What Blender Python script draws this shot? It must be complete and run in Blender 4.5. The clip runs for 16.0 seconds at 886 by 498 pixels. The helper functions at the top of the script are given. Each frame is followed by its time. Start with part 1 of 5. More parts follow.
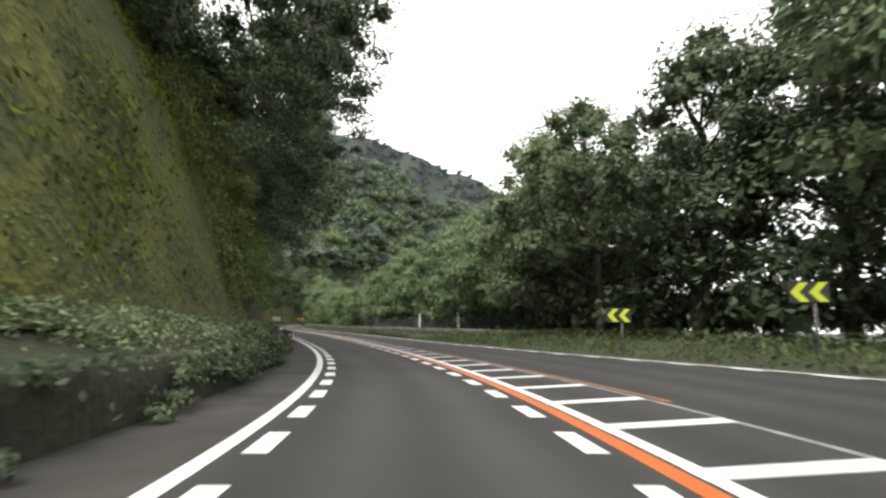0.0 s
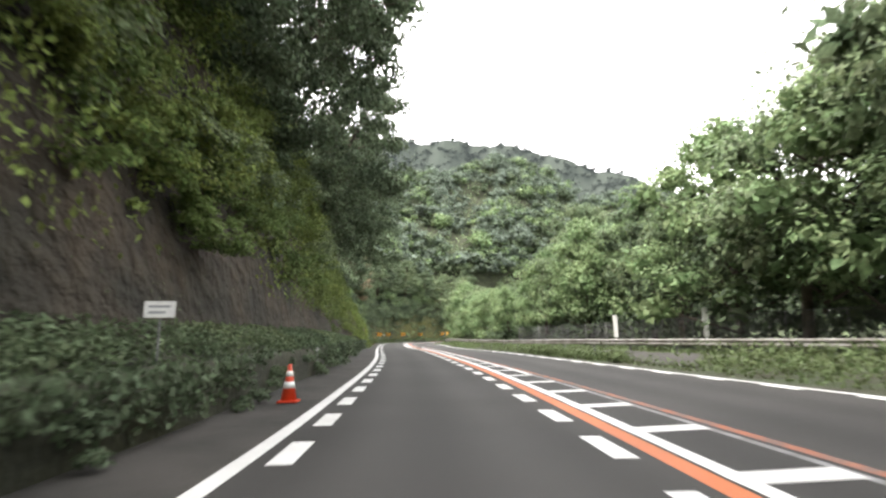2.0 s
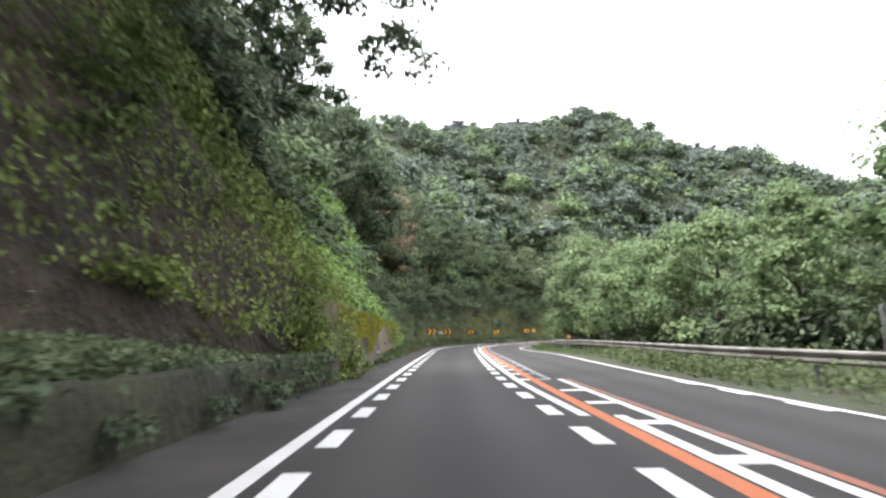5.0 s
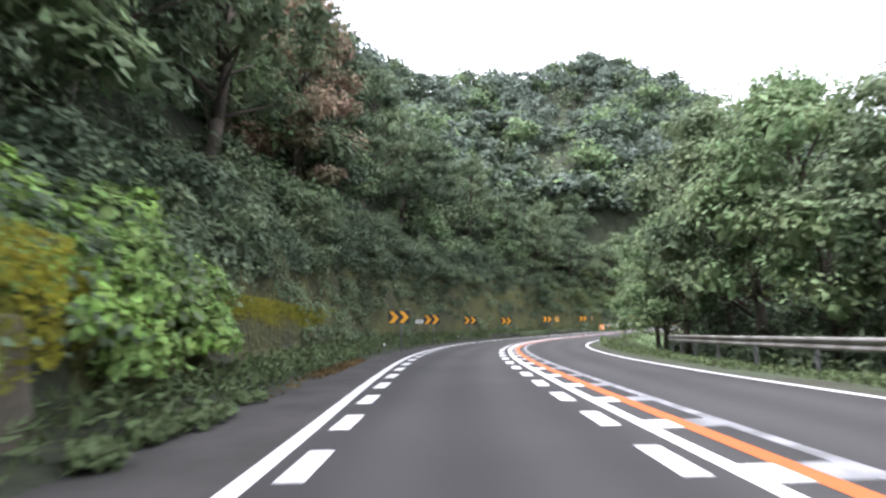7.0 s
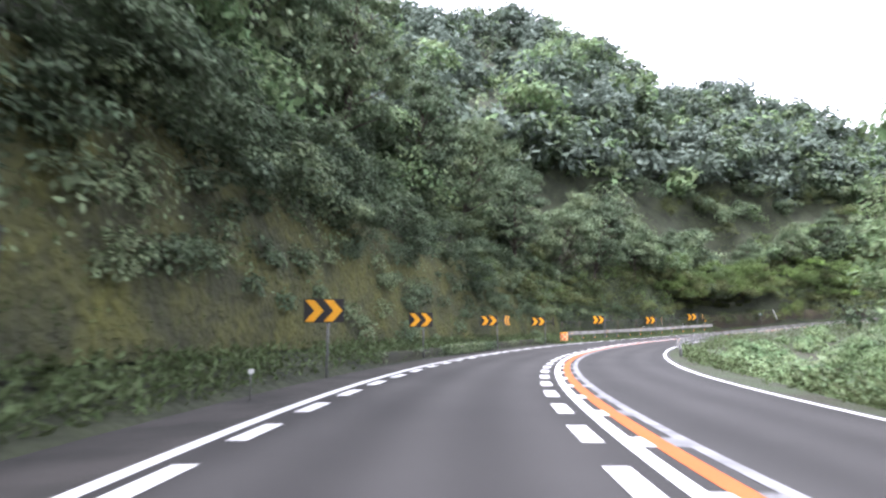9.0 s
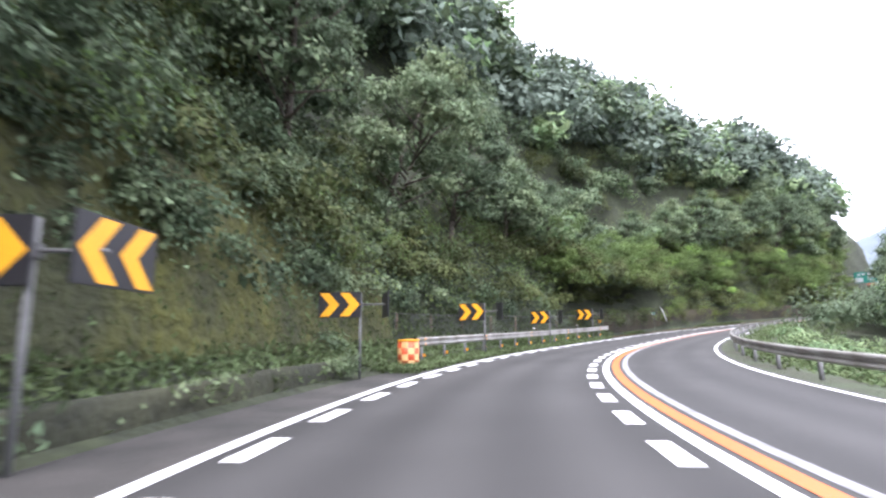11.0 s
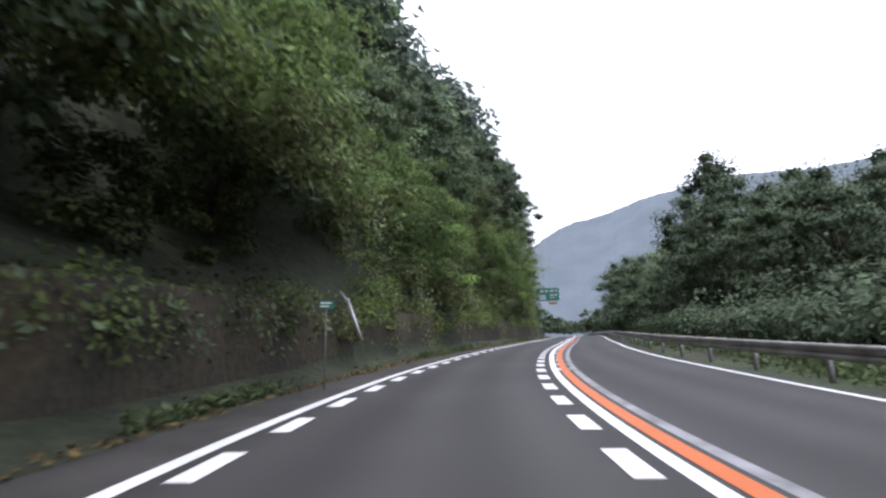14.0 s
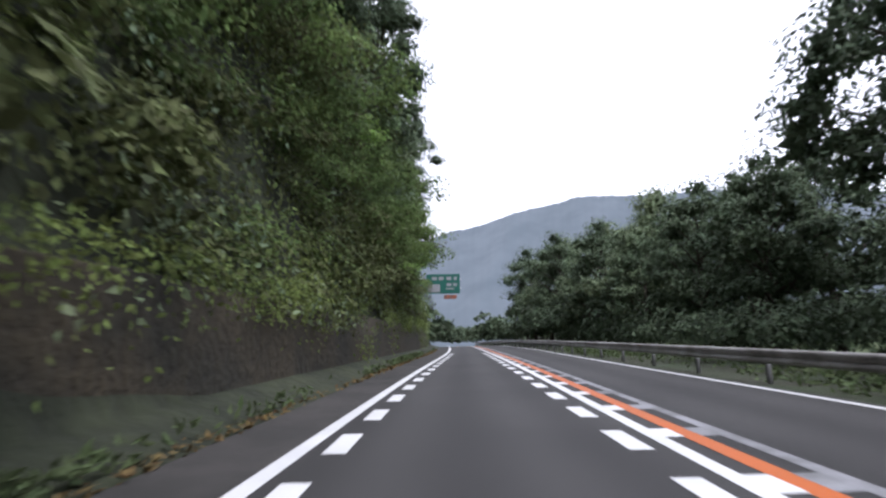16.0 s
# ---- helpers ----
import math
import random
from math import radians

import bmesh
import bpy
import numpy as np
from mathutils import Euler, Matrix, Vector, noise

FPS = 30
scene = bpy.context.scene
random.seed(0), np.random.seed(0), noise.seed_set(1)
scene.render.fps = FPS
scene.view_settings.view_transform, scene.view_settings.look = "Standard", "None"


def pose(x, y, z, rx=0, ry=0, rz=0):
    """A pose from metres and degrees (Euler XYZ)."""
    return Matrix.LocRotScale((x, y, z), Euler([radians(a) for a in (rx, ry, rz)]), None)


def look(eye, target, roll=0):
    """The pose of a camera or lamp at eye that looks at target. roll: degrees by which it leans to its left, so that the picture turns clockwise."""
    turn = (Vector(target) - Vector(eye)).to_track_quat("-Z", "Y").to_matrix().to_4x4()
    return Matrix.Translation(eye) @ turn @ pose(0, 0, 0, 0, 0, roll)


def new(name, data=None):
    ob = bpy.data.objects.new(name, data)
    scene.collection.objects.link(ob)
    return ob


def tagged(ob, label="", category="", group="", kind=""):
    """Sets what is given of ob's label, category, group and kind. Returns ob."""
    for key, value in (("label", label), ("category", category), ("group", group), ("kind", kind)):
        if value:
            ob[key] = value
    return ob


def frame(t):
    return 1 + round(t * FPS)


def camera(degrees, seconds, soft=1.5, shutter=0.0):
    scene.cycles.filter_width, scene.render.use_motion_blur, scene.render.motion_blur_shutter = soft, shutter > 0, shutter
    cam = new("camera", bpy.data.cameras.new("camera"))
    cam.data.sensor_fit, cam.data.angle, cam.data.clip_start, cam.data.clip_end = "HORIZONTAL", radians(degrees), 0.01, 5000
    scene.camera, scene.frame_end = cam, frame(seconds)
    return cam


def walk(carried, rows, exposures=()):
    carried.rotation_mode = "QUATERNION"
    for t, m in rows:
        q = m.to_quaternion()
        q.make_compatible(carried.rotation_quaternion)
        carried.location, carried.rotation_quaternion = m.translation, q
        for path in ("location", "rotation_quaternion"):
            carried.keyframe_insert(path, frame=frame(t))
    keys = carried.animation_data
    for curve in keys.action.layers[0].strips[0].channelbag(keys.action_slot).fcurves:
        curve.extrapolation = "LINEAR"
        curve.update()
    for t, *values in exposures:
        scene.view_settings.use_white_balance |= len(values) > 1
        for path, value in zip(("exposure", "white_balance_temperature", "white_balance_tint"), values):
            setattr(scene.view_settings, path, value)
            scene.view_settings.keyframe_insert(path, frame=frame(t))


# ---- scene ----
# ---------------------------------------------------------------- camera
cam = camera(79.8, 16.0, soft=2.4, shutter=0.2)
TILT = 0.0
# seconds, eye x y z, yaw, pitch, roll
PATH = [
    (0, 0.000, 0.000, 1.200, -0.62, 8.10, 0.96),
    (0.5, -0.217, 6.765, 1.093, 4.03, 8.56, 0.63),
    (1, -0.989, 13.546, 1.013, 8.06, 9.12, 0.14),
    (1.5, -2.274, 20.309, 0.961, 11.94, 9.38, -0.19),
    (2, -4.014, 27.043, 0.942, 15.30, 9.56, -0.58),
    (2.5, -6.110, 33.769, 0.959, 17.65, 9.90, -0.84),
    (3, -8.443, 40.547, 0.998, 18.85, 10.30, -0.94),
    (3.5, -10.938, 47.452, 1.044, 19.27, 10.37, -0.90),
    (4, -13.596, 54.519, 1.097, 20.25, 10.53, -1.34),
    (4.5, -16.448, 61.745, 1.147, 21.48, 9.93, -0.88),
    (5, -19.486, 69.125, 1.166, 22.24, 9.45, -0.71),
    (5.5, -22.638, 76.674, 1.155, 22.28, 9.29, -0.67),
    (6, -25.820, 84.406, 1.145, 21.79, 9.35, -0.69),
    (6.5, -28.975, 92.315, 1.147, 21.01, 9.22, -0.87),
    (7, -32.074, 100.375, 1.144, 20.42, 8.62, -1.07),
    (7.5, -35.051, 108.560, 1.142, 19.02, 8.75, -0.94),
    (8, -37.759, 116.860, 1.163, 16.39, 9.56, -0.58),
    (8.5, -40.011, 125.261, 1.188, 12.67, 9.35, -0.09),
    (9, -41.650, 133.714, 1.194, 8.52, 9.27, -0.40),
    (9.5, -42.583, 142.131, 1.193, 3.80, 9.32, -0.53),
    (10, -42.760, 150.411, 1.200, -1.24, 9.44, -0.59),
    (10.5, -42.157, 158.465, 1.230, -6.63, 9.65, -0.66),
    (11, -40.741, 166.207, 1.300, -12.44, 9.91, -0.79),
    (11.5, -38.477, 173.550, 1.417, -19.64, 10.24, -0.59),
    (12, -35.385, 180.420, 1.572, -27.03, 10.74, -0.33),
    (12.5, -31.553, 186.783, 1.745, -33.89, 10.68, -0.53),
    (13, -27.094, 192.646, 1.943, -39.75, 10.97, -0.91),
    (13.5, -22.128, 198.052, 2.189, -44.70, 11.27, -0.68),
    (14, -16.750, 203.061, 2.496, -49.31, 11.66, -0.98),
    (14.5, -11.016, 207.711, 2.855, -53.17, 12.20, -0.63),
    (15, -4.949, 212.017, 3.239, -56.69, 12.30, -0.38),
    (15.5, 1.426, 215.982, 3.624, -60.03, 12.29, -0.63),
    (16, 8.068, 219.635, 4.008, -62.81, 12.12, -0.93),
]


def aimed(x, y, z, yaw, pitch, roll):
    a, b = radians(yaw), radians(pitch + TILT)
    way = Vector((-math.sin(a) * math.cos(b), math.cos(a) * math.cos(b), math.sin(b)))
    return look((x, y, z), Vector((x, y, z)) + way, roll)


walk(cam, [(t, aimed(*row)) for t, *row in PATH], exposures=[(0, 1.12, 6800, 10), (1, 1.75, 6800, 11), (2, 2.2, 6800, 12), (4, 1.95, 6600, 14), (7, 1.9, 6000, 19), (8.5, 2.05, 5900, 22), (11, 2.2, 5930, 20), (12, 2.1, 5930, 20), (13, 1.4, 5900, 20), (14, 0.95, 5850, 19), (15, 0.86, 5850, 19), (16, 0.74, 5850, 19)])

# ---------------------------------------------------------------- world and light: overcast, bright haze
SUN_EL, SUN_ROT = radians(62), radians(-150)
world = bpy.data.worlds.new("world")
scene.world = world
world.use_nodes = True
wn, wl = world.node_tree.nodes, world.node_tree.links
sky = wn.new("ShaderNodeTexSky")
sky.sky_type, sky.sun_disc = "NISHITA", False
sky.sun_elevation, sky.sun_rotation = SUN_EL, SUN_ROT
sky.air_density, sky.dust_density, sky.ozone_density = 1.0, 2.0, 1.0
grey = wn.new("ShaderNodeHueSaturation")
grey.inputs["Saturation"].default_value = 0.15
cloud = wn.new("ShaderNodeMix")
cloud.data_type = "RGBA"
cloud.inputs["Factor"].default_value = 0.72
cloud.inputs[7].default_value = (7.6, 7.8, 8.0, 1)
wl.new(sky.outputs["Color"], grey.inputs["Color"])
wl.new(grey.outputs["Color"], cloud.inputs[6])
wl.new(cloud.outputs[2], wn["Background"].inputs["Color"])
wn["Background"].inputs["Strength"].default_value = 0.15
sun = new("sun", bpy.data.lights.new("sun", "SUN"))
sun.data.energy, sun.data.angle, sun.data.color = 1.8, radians(20), (1.0, 0.97, 0.92)
sun.matrix_world = look((0, 0, 0), (-math.sin(SUN_ROT) * math.cos(SUN_EL), -math.cos(SUN_ROT) * math.cos(SUN_EL), -math.sin(SUN_EL)))

# ---------------------------------------------------------------- the road's line in plan
# every 10 stations along the drive line: metres driven, heading, height
CHAIN = [0.0, 8.7, 17.4, 26.2, 35.0, 43.8, 52.5, 61.4, 70.1, 78.9, 87.7, 96.5, 105.3, 114.0, 122.8, 131.7, 140.4, 149.2, 157.9, 166.5, 175.1, 183.7, 192.2, 200.7, 209.2, 217.6, 226.0, 234.5, 243.0, 251.7, 260.3, 268.9, 277.5, 286.1, 294.7, 303.3, 311.9, 320.5, 329.1, 337.6, 346.2, 354.8]
HEADS = [-0.6, 5.5, 11.0, 15.6, 18.5, 19.7, 20.6, 21.7, 22.5, 22.6, 22.2, 21.5, 20.7, 19.4, 17.0, 13.3, 8.9, 3.8, -1.7, -8.0, -15.1, -23.1, -30.9, -38.0, -43.9, -48.7, -53.1, -57.1, -60.7, -63.2, -64.5, -65.0, -65.2, -64.8, -64.3, -63.5, -63.0, -63.0, -59.0, -55.0, -52.0, -50.0]
RISE = [0.00, -0.13, -0.22, -0.26, -0.24, -0.19, -0.13, -0.07, -0.03, -0.04, -0.05, -0.05, -0.06, -0.06, -0.04, -0.01, -0.01, -0.01, 0.00, 0.04, 0.12, 0.27, 0.45, 0.67, 0.93, 1.27, 1.68, 2.12, 2.55, 2.99, 3.41, 3.83, 4.23, 4.62, 5.00, 5.37, 5.74, 6.10, 6.35, 6.60, 6.85, 7.10]
# crossfall of the far lane
FALL_AT = [0, 42, 84, 124, 165, 207, 249, 290]
FALL = [0.06, 0.027, -0.004, 0.023, -0.034, -0.027, 0.023, 0.017]
S0, S1, DS = -80.0, 410.0, 0.25
AX = np.arange(S0, S1 + DS, DS)


def smooth(v, metres):
    n = int(metres / DS)
    k = np.hanning(2 * n + 1)
    return np.convolve(np.pad(v, n, mode="edge"), k / k.sum(), mode="valid")


HD = np.radians(smooth(np.interp(AX, np.arange(len(HEADS)) * 10.0, HEADS), 6))
HD = np.where(AX < 0, np.radians(0.6 * np.maximum(AX, -30)) + HD[np.searchsorted(AX, 0)], HD)
MS = np.where(AX < 0, AX * CHAIN[1] / 10, np.interp(AX, np.arange(len(CHAIN)) * 10.0, CHAIN))
DM = np.gradient(MS)
XS, YS = np.cumsum(-np.sin(HD) * DM), np.cumsum(np.cos(HD) * DM)
i0 = np.searchsorted(AX, 0)
XS, YS = XS - XS[i0], YS - YS[i0]
ZS = smooth(np.interp(AX, np.arange(len(RISE)) * 10.0, RISE), 6)


def at(s, lat, z=0.0):
    """World points at station s along the road, lat to the right of the drive line and z over the road. Arrays or numbers."""
    s, lat, z = np.broadcast_arrays(np.asarray(s, float), np.asarray(lat, float), np.asarray(z, float))
    h = np.interp(s, AX, HD)
    bank = np.interp(s, FALL_AT, FALL) * np.clip(lat - 2.3, 0, 9)
    return np.stack([np.interp(s, AX, XS) + lat * np.cos(h), np.interp(s, AX, YS) + lat * np.sin(h), np.interp(s, AX, ZS) + z + bank], -1)


def heading(s):
    return math.degrees(np.interp(s, AX, HD))


def stand(s, lat, z=0.0, turn=0.0):
    """The pose of a thing that faces back along the road (its front is -y)."""
    return pose(*at(s, lat, z), 0, 0, heading(s) + turn)


def along(keys, metres=8):
    line = smooth(np.interp(AX, [k[0] for k in keys], [k[1] for k in keys]), metres)
    return lambda s: np.interp(s, AX, line)


left_line = along([(-80, -1.90), (9, -2.00), (18, -2.03), (27, -1.97), (37, -1.84), (46, -1.80), (55, -1.69), (64, -1.67), (73, -1.74), (82, -1.78), (91, -1.72), (100, -1.63), (109, -1.60), (119, -1.63), (128, -1.75), (137, -2.11), (146, -2.54), (155, -2.84), (164, -3.10), (173, -3.21), (182, -3.19), (192, -3.09), (201, -3.00), (210, -3.01), (220, -3.03), (229, -2.99), (239, -2.92), (248, -2.91), (258, -2.82), (267, -2.52), (276, -2.16), (286, -1.82), (295, -1.58), (304, -1.41), (314, -1.23), (323, -1.10), (332, -1.01), (420, -1.10)], 6)
orange_line = along([(-80, 2.20), (9, 2.23), (18, 2.20), (27, 2.25), (37, 2.33), (46, 2.41), (55, 2.40), (64, 2.31), (73, 2.25), (82, 2.30), (91, 2.39), (100, 2.52), (109, 2.70), (119, 2.84), (128, 2.83), (137, 2.66), (146, 2.35), (155, 2.08), (164, 2.05), (173, 2.16), (182, 2.27), (192, 2.33), (201, 2.36), (210, 2.37), (220, 2.29), (229, 2.21), (239, 2.14), (248, 2.11), (258, 2.12), (267, 2.26), (276, 2.50), (286, 2.68), (295, 2.82), (304, 2.85), (314, 2.74), (323, 2.59), (332, 2.43), (420, 2.40)], 6)
right_line = along([(-80, 11.50), (9, 9.85), (18, 9.06), (27, 8.31), (37, 7.70), (46, 7.27), (55, 7.03), (64, 6.81), (73, 6.82), (82, 6.45), (91, 6.18), (100, 6.24), (109, 6.54), (119, 6.83), (128, 6.54), (137, 6.19), (146, 6.02), (155, 6.14), (164, 6.22), (173, 6.34), (182, 6.50), (192, 6.70), (201, 6.61), (210, 6.31), (220, 6.07), (229, 5.98), (239, 5.87), (248, 5.83), (258, 5.98), (267, 6.13), (276, 6.11), (286, 6.14), (295, 6.22), (304, 6.07), (314, 5.94), (323, 5.90), (332, 5.97), (420, 5.90)], 6)
inner_gap = along([(-80, 0.0), (84, 0.0), (98, 0.45), (113, 0.5), (140, 0.47), (155, 0.42), (170, 0.32), (262, 0.27), (275, 0.3), (285, 0.4), (420, 0.55)], 5)
hatch_width = along([(-80, 2.4), (10, 1.75), (20, 1.35), (30, 1.1), (40, 0.95), (60, 0.7), (72, 0.6), (98, 0.55), (420, 0.55)], 6)
# the line that the trees beyond the right edge keep to
tree_line = along([(-80, 9.6), (10, 9.1), (21, 8.3), (32, 7.2), (40, 6.8), (62, 6.6), (77, 6.5), (420, 6.2)], 8)


# ---------------------------------------------------------------- materials
def material(name, base, rough=0.8, vary=0.25, scale=3.0, fine=40.0, bump=0.3, metal=0.0, second=None, island=0.0, random_ob=0.0, dist=0.02, trans=0.0):
    """A surface with two scales of variation and fine relief."""
    m = bpy.data.materials.new(name)
    m.use_nodes = True
    n, l = m.node_tree.nodes, m.node_tree.links
    b = n["Principled BSDF"]
    b.inputs["Roughness"].default_value, b.inputs["Metallic"].default_value = rough, metal
    if name == "asphalt":
        b.inputs["Specular IOR Level"].default_value = 0.3
    if trans:
        b.inputs["Specular IOR Level"].default_value = 0.1
    co = n.new("ShaderNodeTexCoord")
    big, small = n.new("ShaderNodeTexNoise"), n.new("ShaderNodeTexNoise")
    big.inputs["Scale"].default_value, small.inputs["Scale"].default_value = scale, fine
    big.inputs["Detail"].default_value, small.inputs["Detail"].default_value = 5, 4
    l.new(co.outputs["Object"], big.inputs["Vector"]), l.new(co.outputs["Object"], small.inputs["Vector"])
    ramp = n.new("ShaderNodeValToRGB")
    other = second or tuple(c * (1 - vary) for c in base)
    ramp.color_ramp.elements[0].color, ramp.color_ramp.elements[1].color = (*other, 1), (*base, 1)
    ramp.color_ramp.elements[0].position, ramp.color_ramp.elements[1].position = 0.36, 0.62
    l.new(big.outputs["Fac"], ramp.inputs["Fac"])
    hsv = n.new("ShaderNodeHueSaturation")
    l.new(ramp.outputs["Color"], hsv.inputs["Color"])
    mul = n.new("ShaderNodeMapRange")
    mul.inputs["From Min"].default_value, mul.inputs["From Max"].default_value = 0.25, 0.75
    mul.inputs["To Min"].default_value, mul.inputs["To Max"].default_value = 1 - vary, 1 + vary
    l.new(small.outputs["Fac"], mul.inputs["Value"])
    value = mul.outputs["Result"]
    if island or random_ob:
        src = n.new("ShaderNodeNewGeometry").outputs["Random Per Island"] if island else n.new("ShaderNodeObjectInfo").outputs["Random"]
        amount = island or random_ob
        mr = n.new("ShaderNodeMapRange")
        mr.inputs["To Min"].default_value, mr.inputs["To Max"].default_value = 1 - amount, 1 + amount
        l.new(src, mr.inputs["Value"])
        mm = n.new("ShaderNodeMath")
        mm.operation = "MULTIPLY"
        l.new(value, mm.inputs[0]), l.new(mr.outputs["Result"], mm.inputs[1])
        value = mm.outputs["Value"]
        hr = n.new("ShaderNodeMapRange")
        hr.inputs["To Min"].default_value, hr.inputs["To Max"].default_value = 0.485, 0.515
        l.new(src, hr.inputs["Value"]), l.new(hr.outputs["Result"], hsv.inputs["Hue"])
    l.new(value, hsv.inputs["Value"])
    l.new(hsv.outputs["Color"], b.inputs["Base Color"])
    if bump:
        bp = n.new("ShaderNodeBump")
        bp.inputs["Strength"].default_value, bp.inputs["Distance"].default_value = bump, dist
        l.new(small.outputs["Fac"], bp.inputs["Height"]), l.new(bp.outputs["Normal"], b.inputs["Normal"])
    if trans:
        tr, mix = n.new("ShaderNodeBsdfTranslucent"), n.new("ShaderNodeMixShader")
        l.new(hsv.outputs["Color"], tr.inputs["Color"])
        mix.inputs["Fac"].default_value = trans
        l.new(b.outputs["BSDF"], mix.inputs[1]), l.new(tr.outputs["BSDF"], mix.inputs[2])
        l.new(mix.outputs["Shader"], n["Material Output"].inputs["Surface"])
    return m


ASPHALT = material("asphalt", (0.04, 0.0385, 0.037), 0.8, 0.2, 0.25, 120, 0.35, dist=0.006)
# wheel tracks: paler, polished strips along the lanes, broken up by the large stains
an, al = ASPHALT.node_tree.nodes, ASPHALT.node_tree.links
across = an.new("ShaderNodeAttribute")
across.attribute_name = "across"
wave, track, worn = an.new("ShaderNodeMath"), an.new("ShaderNodeMath"), an.new("ShaderNodeMapRange")
wave.operation, track.operation = "MULTIPLY", "COSINE"
wave.inputs[1].default_value = math.tau / 1.5
al.new(across.outputs["Fac"], wave.inputs[0]), al.new(wave.outputs["Value"], track.inputs[0]), al.new(track.outputs["Value"], worn.inputs["Value"])
worn.inputs["From Min"].default_value, worn.inputs["From Max"].default_value = -1, 1
worn.inputs["To Min"].default_value, worn.inputs["To Max"].default_value = 0.86, 1.2
stain = an.new("ShaderNodeTexNoise")
stain.inputs["Scale"].default_value, stain.inputs["Detail"].default_value = 0.6, 6
spot = an.new("ShaderNodeMapRange")
spot.inputs["From Min"].default_value, spot.inputs["From Max"].default_value = 0.3, 0.7
spot.inputs["To Min"].default_value, spot.inputs["To Max"].default_value = 0.88, 1.12
both = an.new("ShaderNodeMath")
both.operation = "MULTIPLY"
al.new(stain.outputs["Fac"], spot.inputs["Value"]), al.new(spot.outputs["Result"], both.inputs[0]), al.new(worn.outputs["Result"], both.inputs[1])
paint = an["Principled BSDF"].inputs["Base Color"].links[0].from_socket
shade = an.new("ShaderNodeVectorMath")
shade.operation = "SCALE"
al.new(paint, shade.inputs[0]), al.new(both.outputs["Value"], shade.inputs["Scale"])
al.new(shade.outputs["Vector"], an["Principled BSDF"].inputs["Base Color"])
SHOULDER = material("shoulder_asphalt", (0.042, 0.038, 0.034), 0.9, 0.3, 0.8, 60, 0.5, second=(0.02, 0.019, 0.016), dist=0.01)
PAINT = material("white_road_paint", (0.62, 0.62, 0.61), 0.6, 0.1, 1.5, 60, 0.15)
WORN = material("worn_white_paint", (0.24, 0.24, 0.25), 0.7, 0.25, 2.0, 40, 0.15, second=(0.12, 0.12, 0.12))
ORANGE = material("orange_road_paint", (0.44, 0.1, 0.011), 0.6, 0.1, 1.5, 60, 0.15)
WORN_ORANGE = material("worn_orange_paint", (0.3, 0.085, 0.035), 0.7, 0.3, 3.0, 40, 0.15, second=(0.12, 0.08, 0.07))
EARTH = material("forest_soil", (0.03, 0.036, 0.016), 0.95, 0.4, 0.5, 3, 0.8, second=(0.014, 0.018, 0.007), dist=0.1)
MOSS = material("mossy_rock", (0.085, 0.092, 0.012), 0.95, 0.4, 0.4, 3.5, 1.0, second=(0.045, 0.048, 0.012), dist=0.25)
ROCK = material("brown_rock", (0.042, 0.031, 0.02), 0.95, 0.45, 0.5, 2.2, 1.0, second=(0.018, 0.016, 0.010), dist=0.4)
WALLMOSS = material("mossy_concrete", (0.036, 0.037, 0.018), 0.95, 0.4, 0.6, 7, 0.8, second=(0.019, 0.021, 0.011), dist=0.06)
GRASSY = material("grassy_soil", (0.04, 0.055, 0.024), 0.95, 0.5, 0.6, 22, 0.6, second=(0.035, 0.034, 0.02), dist=0.05)
CONCRETE = material("weathered_concrete", (0.153, 0.128, 0.090), 0.9, 0.3, 0.45, 14, 0.5, second=(0.061, 0.053, 0.036), dist=0.02)
GALV = material("galvanised_steel", (0.5, 0.5, 0.5), 0.45, 0.12, 2.0, 30, 0.1, metal=0.6)
RAIL = material("weathered_rail_steel", (0.300, 0.289, 0.271), 0.55, 0.2, 1.2, 20, 0.1, metal=0.3, second=(0.165, 0.152, 0.136))
BLACK = material("black_board", (0.018, 0.017, 0.02), 0.5, 0.2, 3, 30, 0.05)
YELLOW = material("amber_reflective", (0.8, 0.37, 0.015), 0.45, 0.1, 3, 50, 0.05)
LIME = material("lime_reflective", (0.48, 0.58, 0.02), 0.45, 0.1, 3, 50, 0.05)
WHITE = material("white_paint", (0.75, 0.75, 0.73), 0.5, 0.12, 3, 30, 0.05)
CONE = material("orange_plastic", (0.55, 0.05, 0.015), 0.45, 0.12, 5, 40, 0.05)
SIGNGREEN = material("green_sign", (0.012, 0.12, 0.09), 0.45, 0.1, 3, 30, 0.05)
AMBER = material("orange_reflector", (0.95, 0.38, 0.01), 0.3, 0.1, 5, 40, 0.05)
BARK = material("bark", (0.091, 0.072, 0.055), 0.95, 0.35, 2.5, 25, 0.8, second=(0.046, 0.039, 0.031), dist=0.03)
LEAF = material("broad_leaves", (0.18, 0.222, 0.122), 0.6, 0.42, 0.3, 7, 0.0, second=(0.1, 0.14, 0.082), island=0.4, trans=0.3)
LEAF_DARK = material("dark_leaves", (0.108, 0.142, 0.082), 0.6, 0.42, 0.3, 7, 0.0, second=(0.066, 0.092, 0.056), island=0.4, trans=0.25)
LEAF_LIGHT = material("fresh_leaves", (0.205, 0.27, 0.135), 0.55, 0.42, 0.4, 7, 0.0, second=(0.122, 0.187, 0.09), island=0.35, trans=0.35)
LEAF_BROWN = material("rusty_leaves", (0.294, 0.204, 0.145), 0.6, 0.42, 0.5, 7, 0.0, second=(0.140, 0.139, 0.077), island=0.35, trans=0.25)
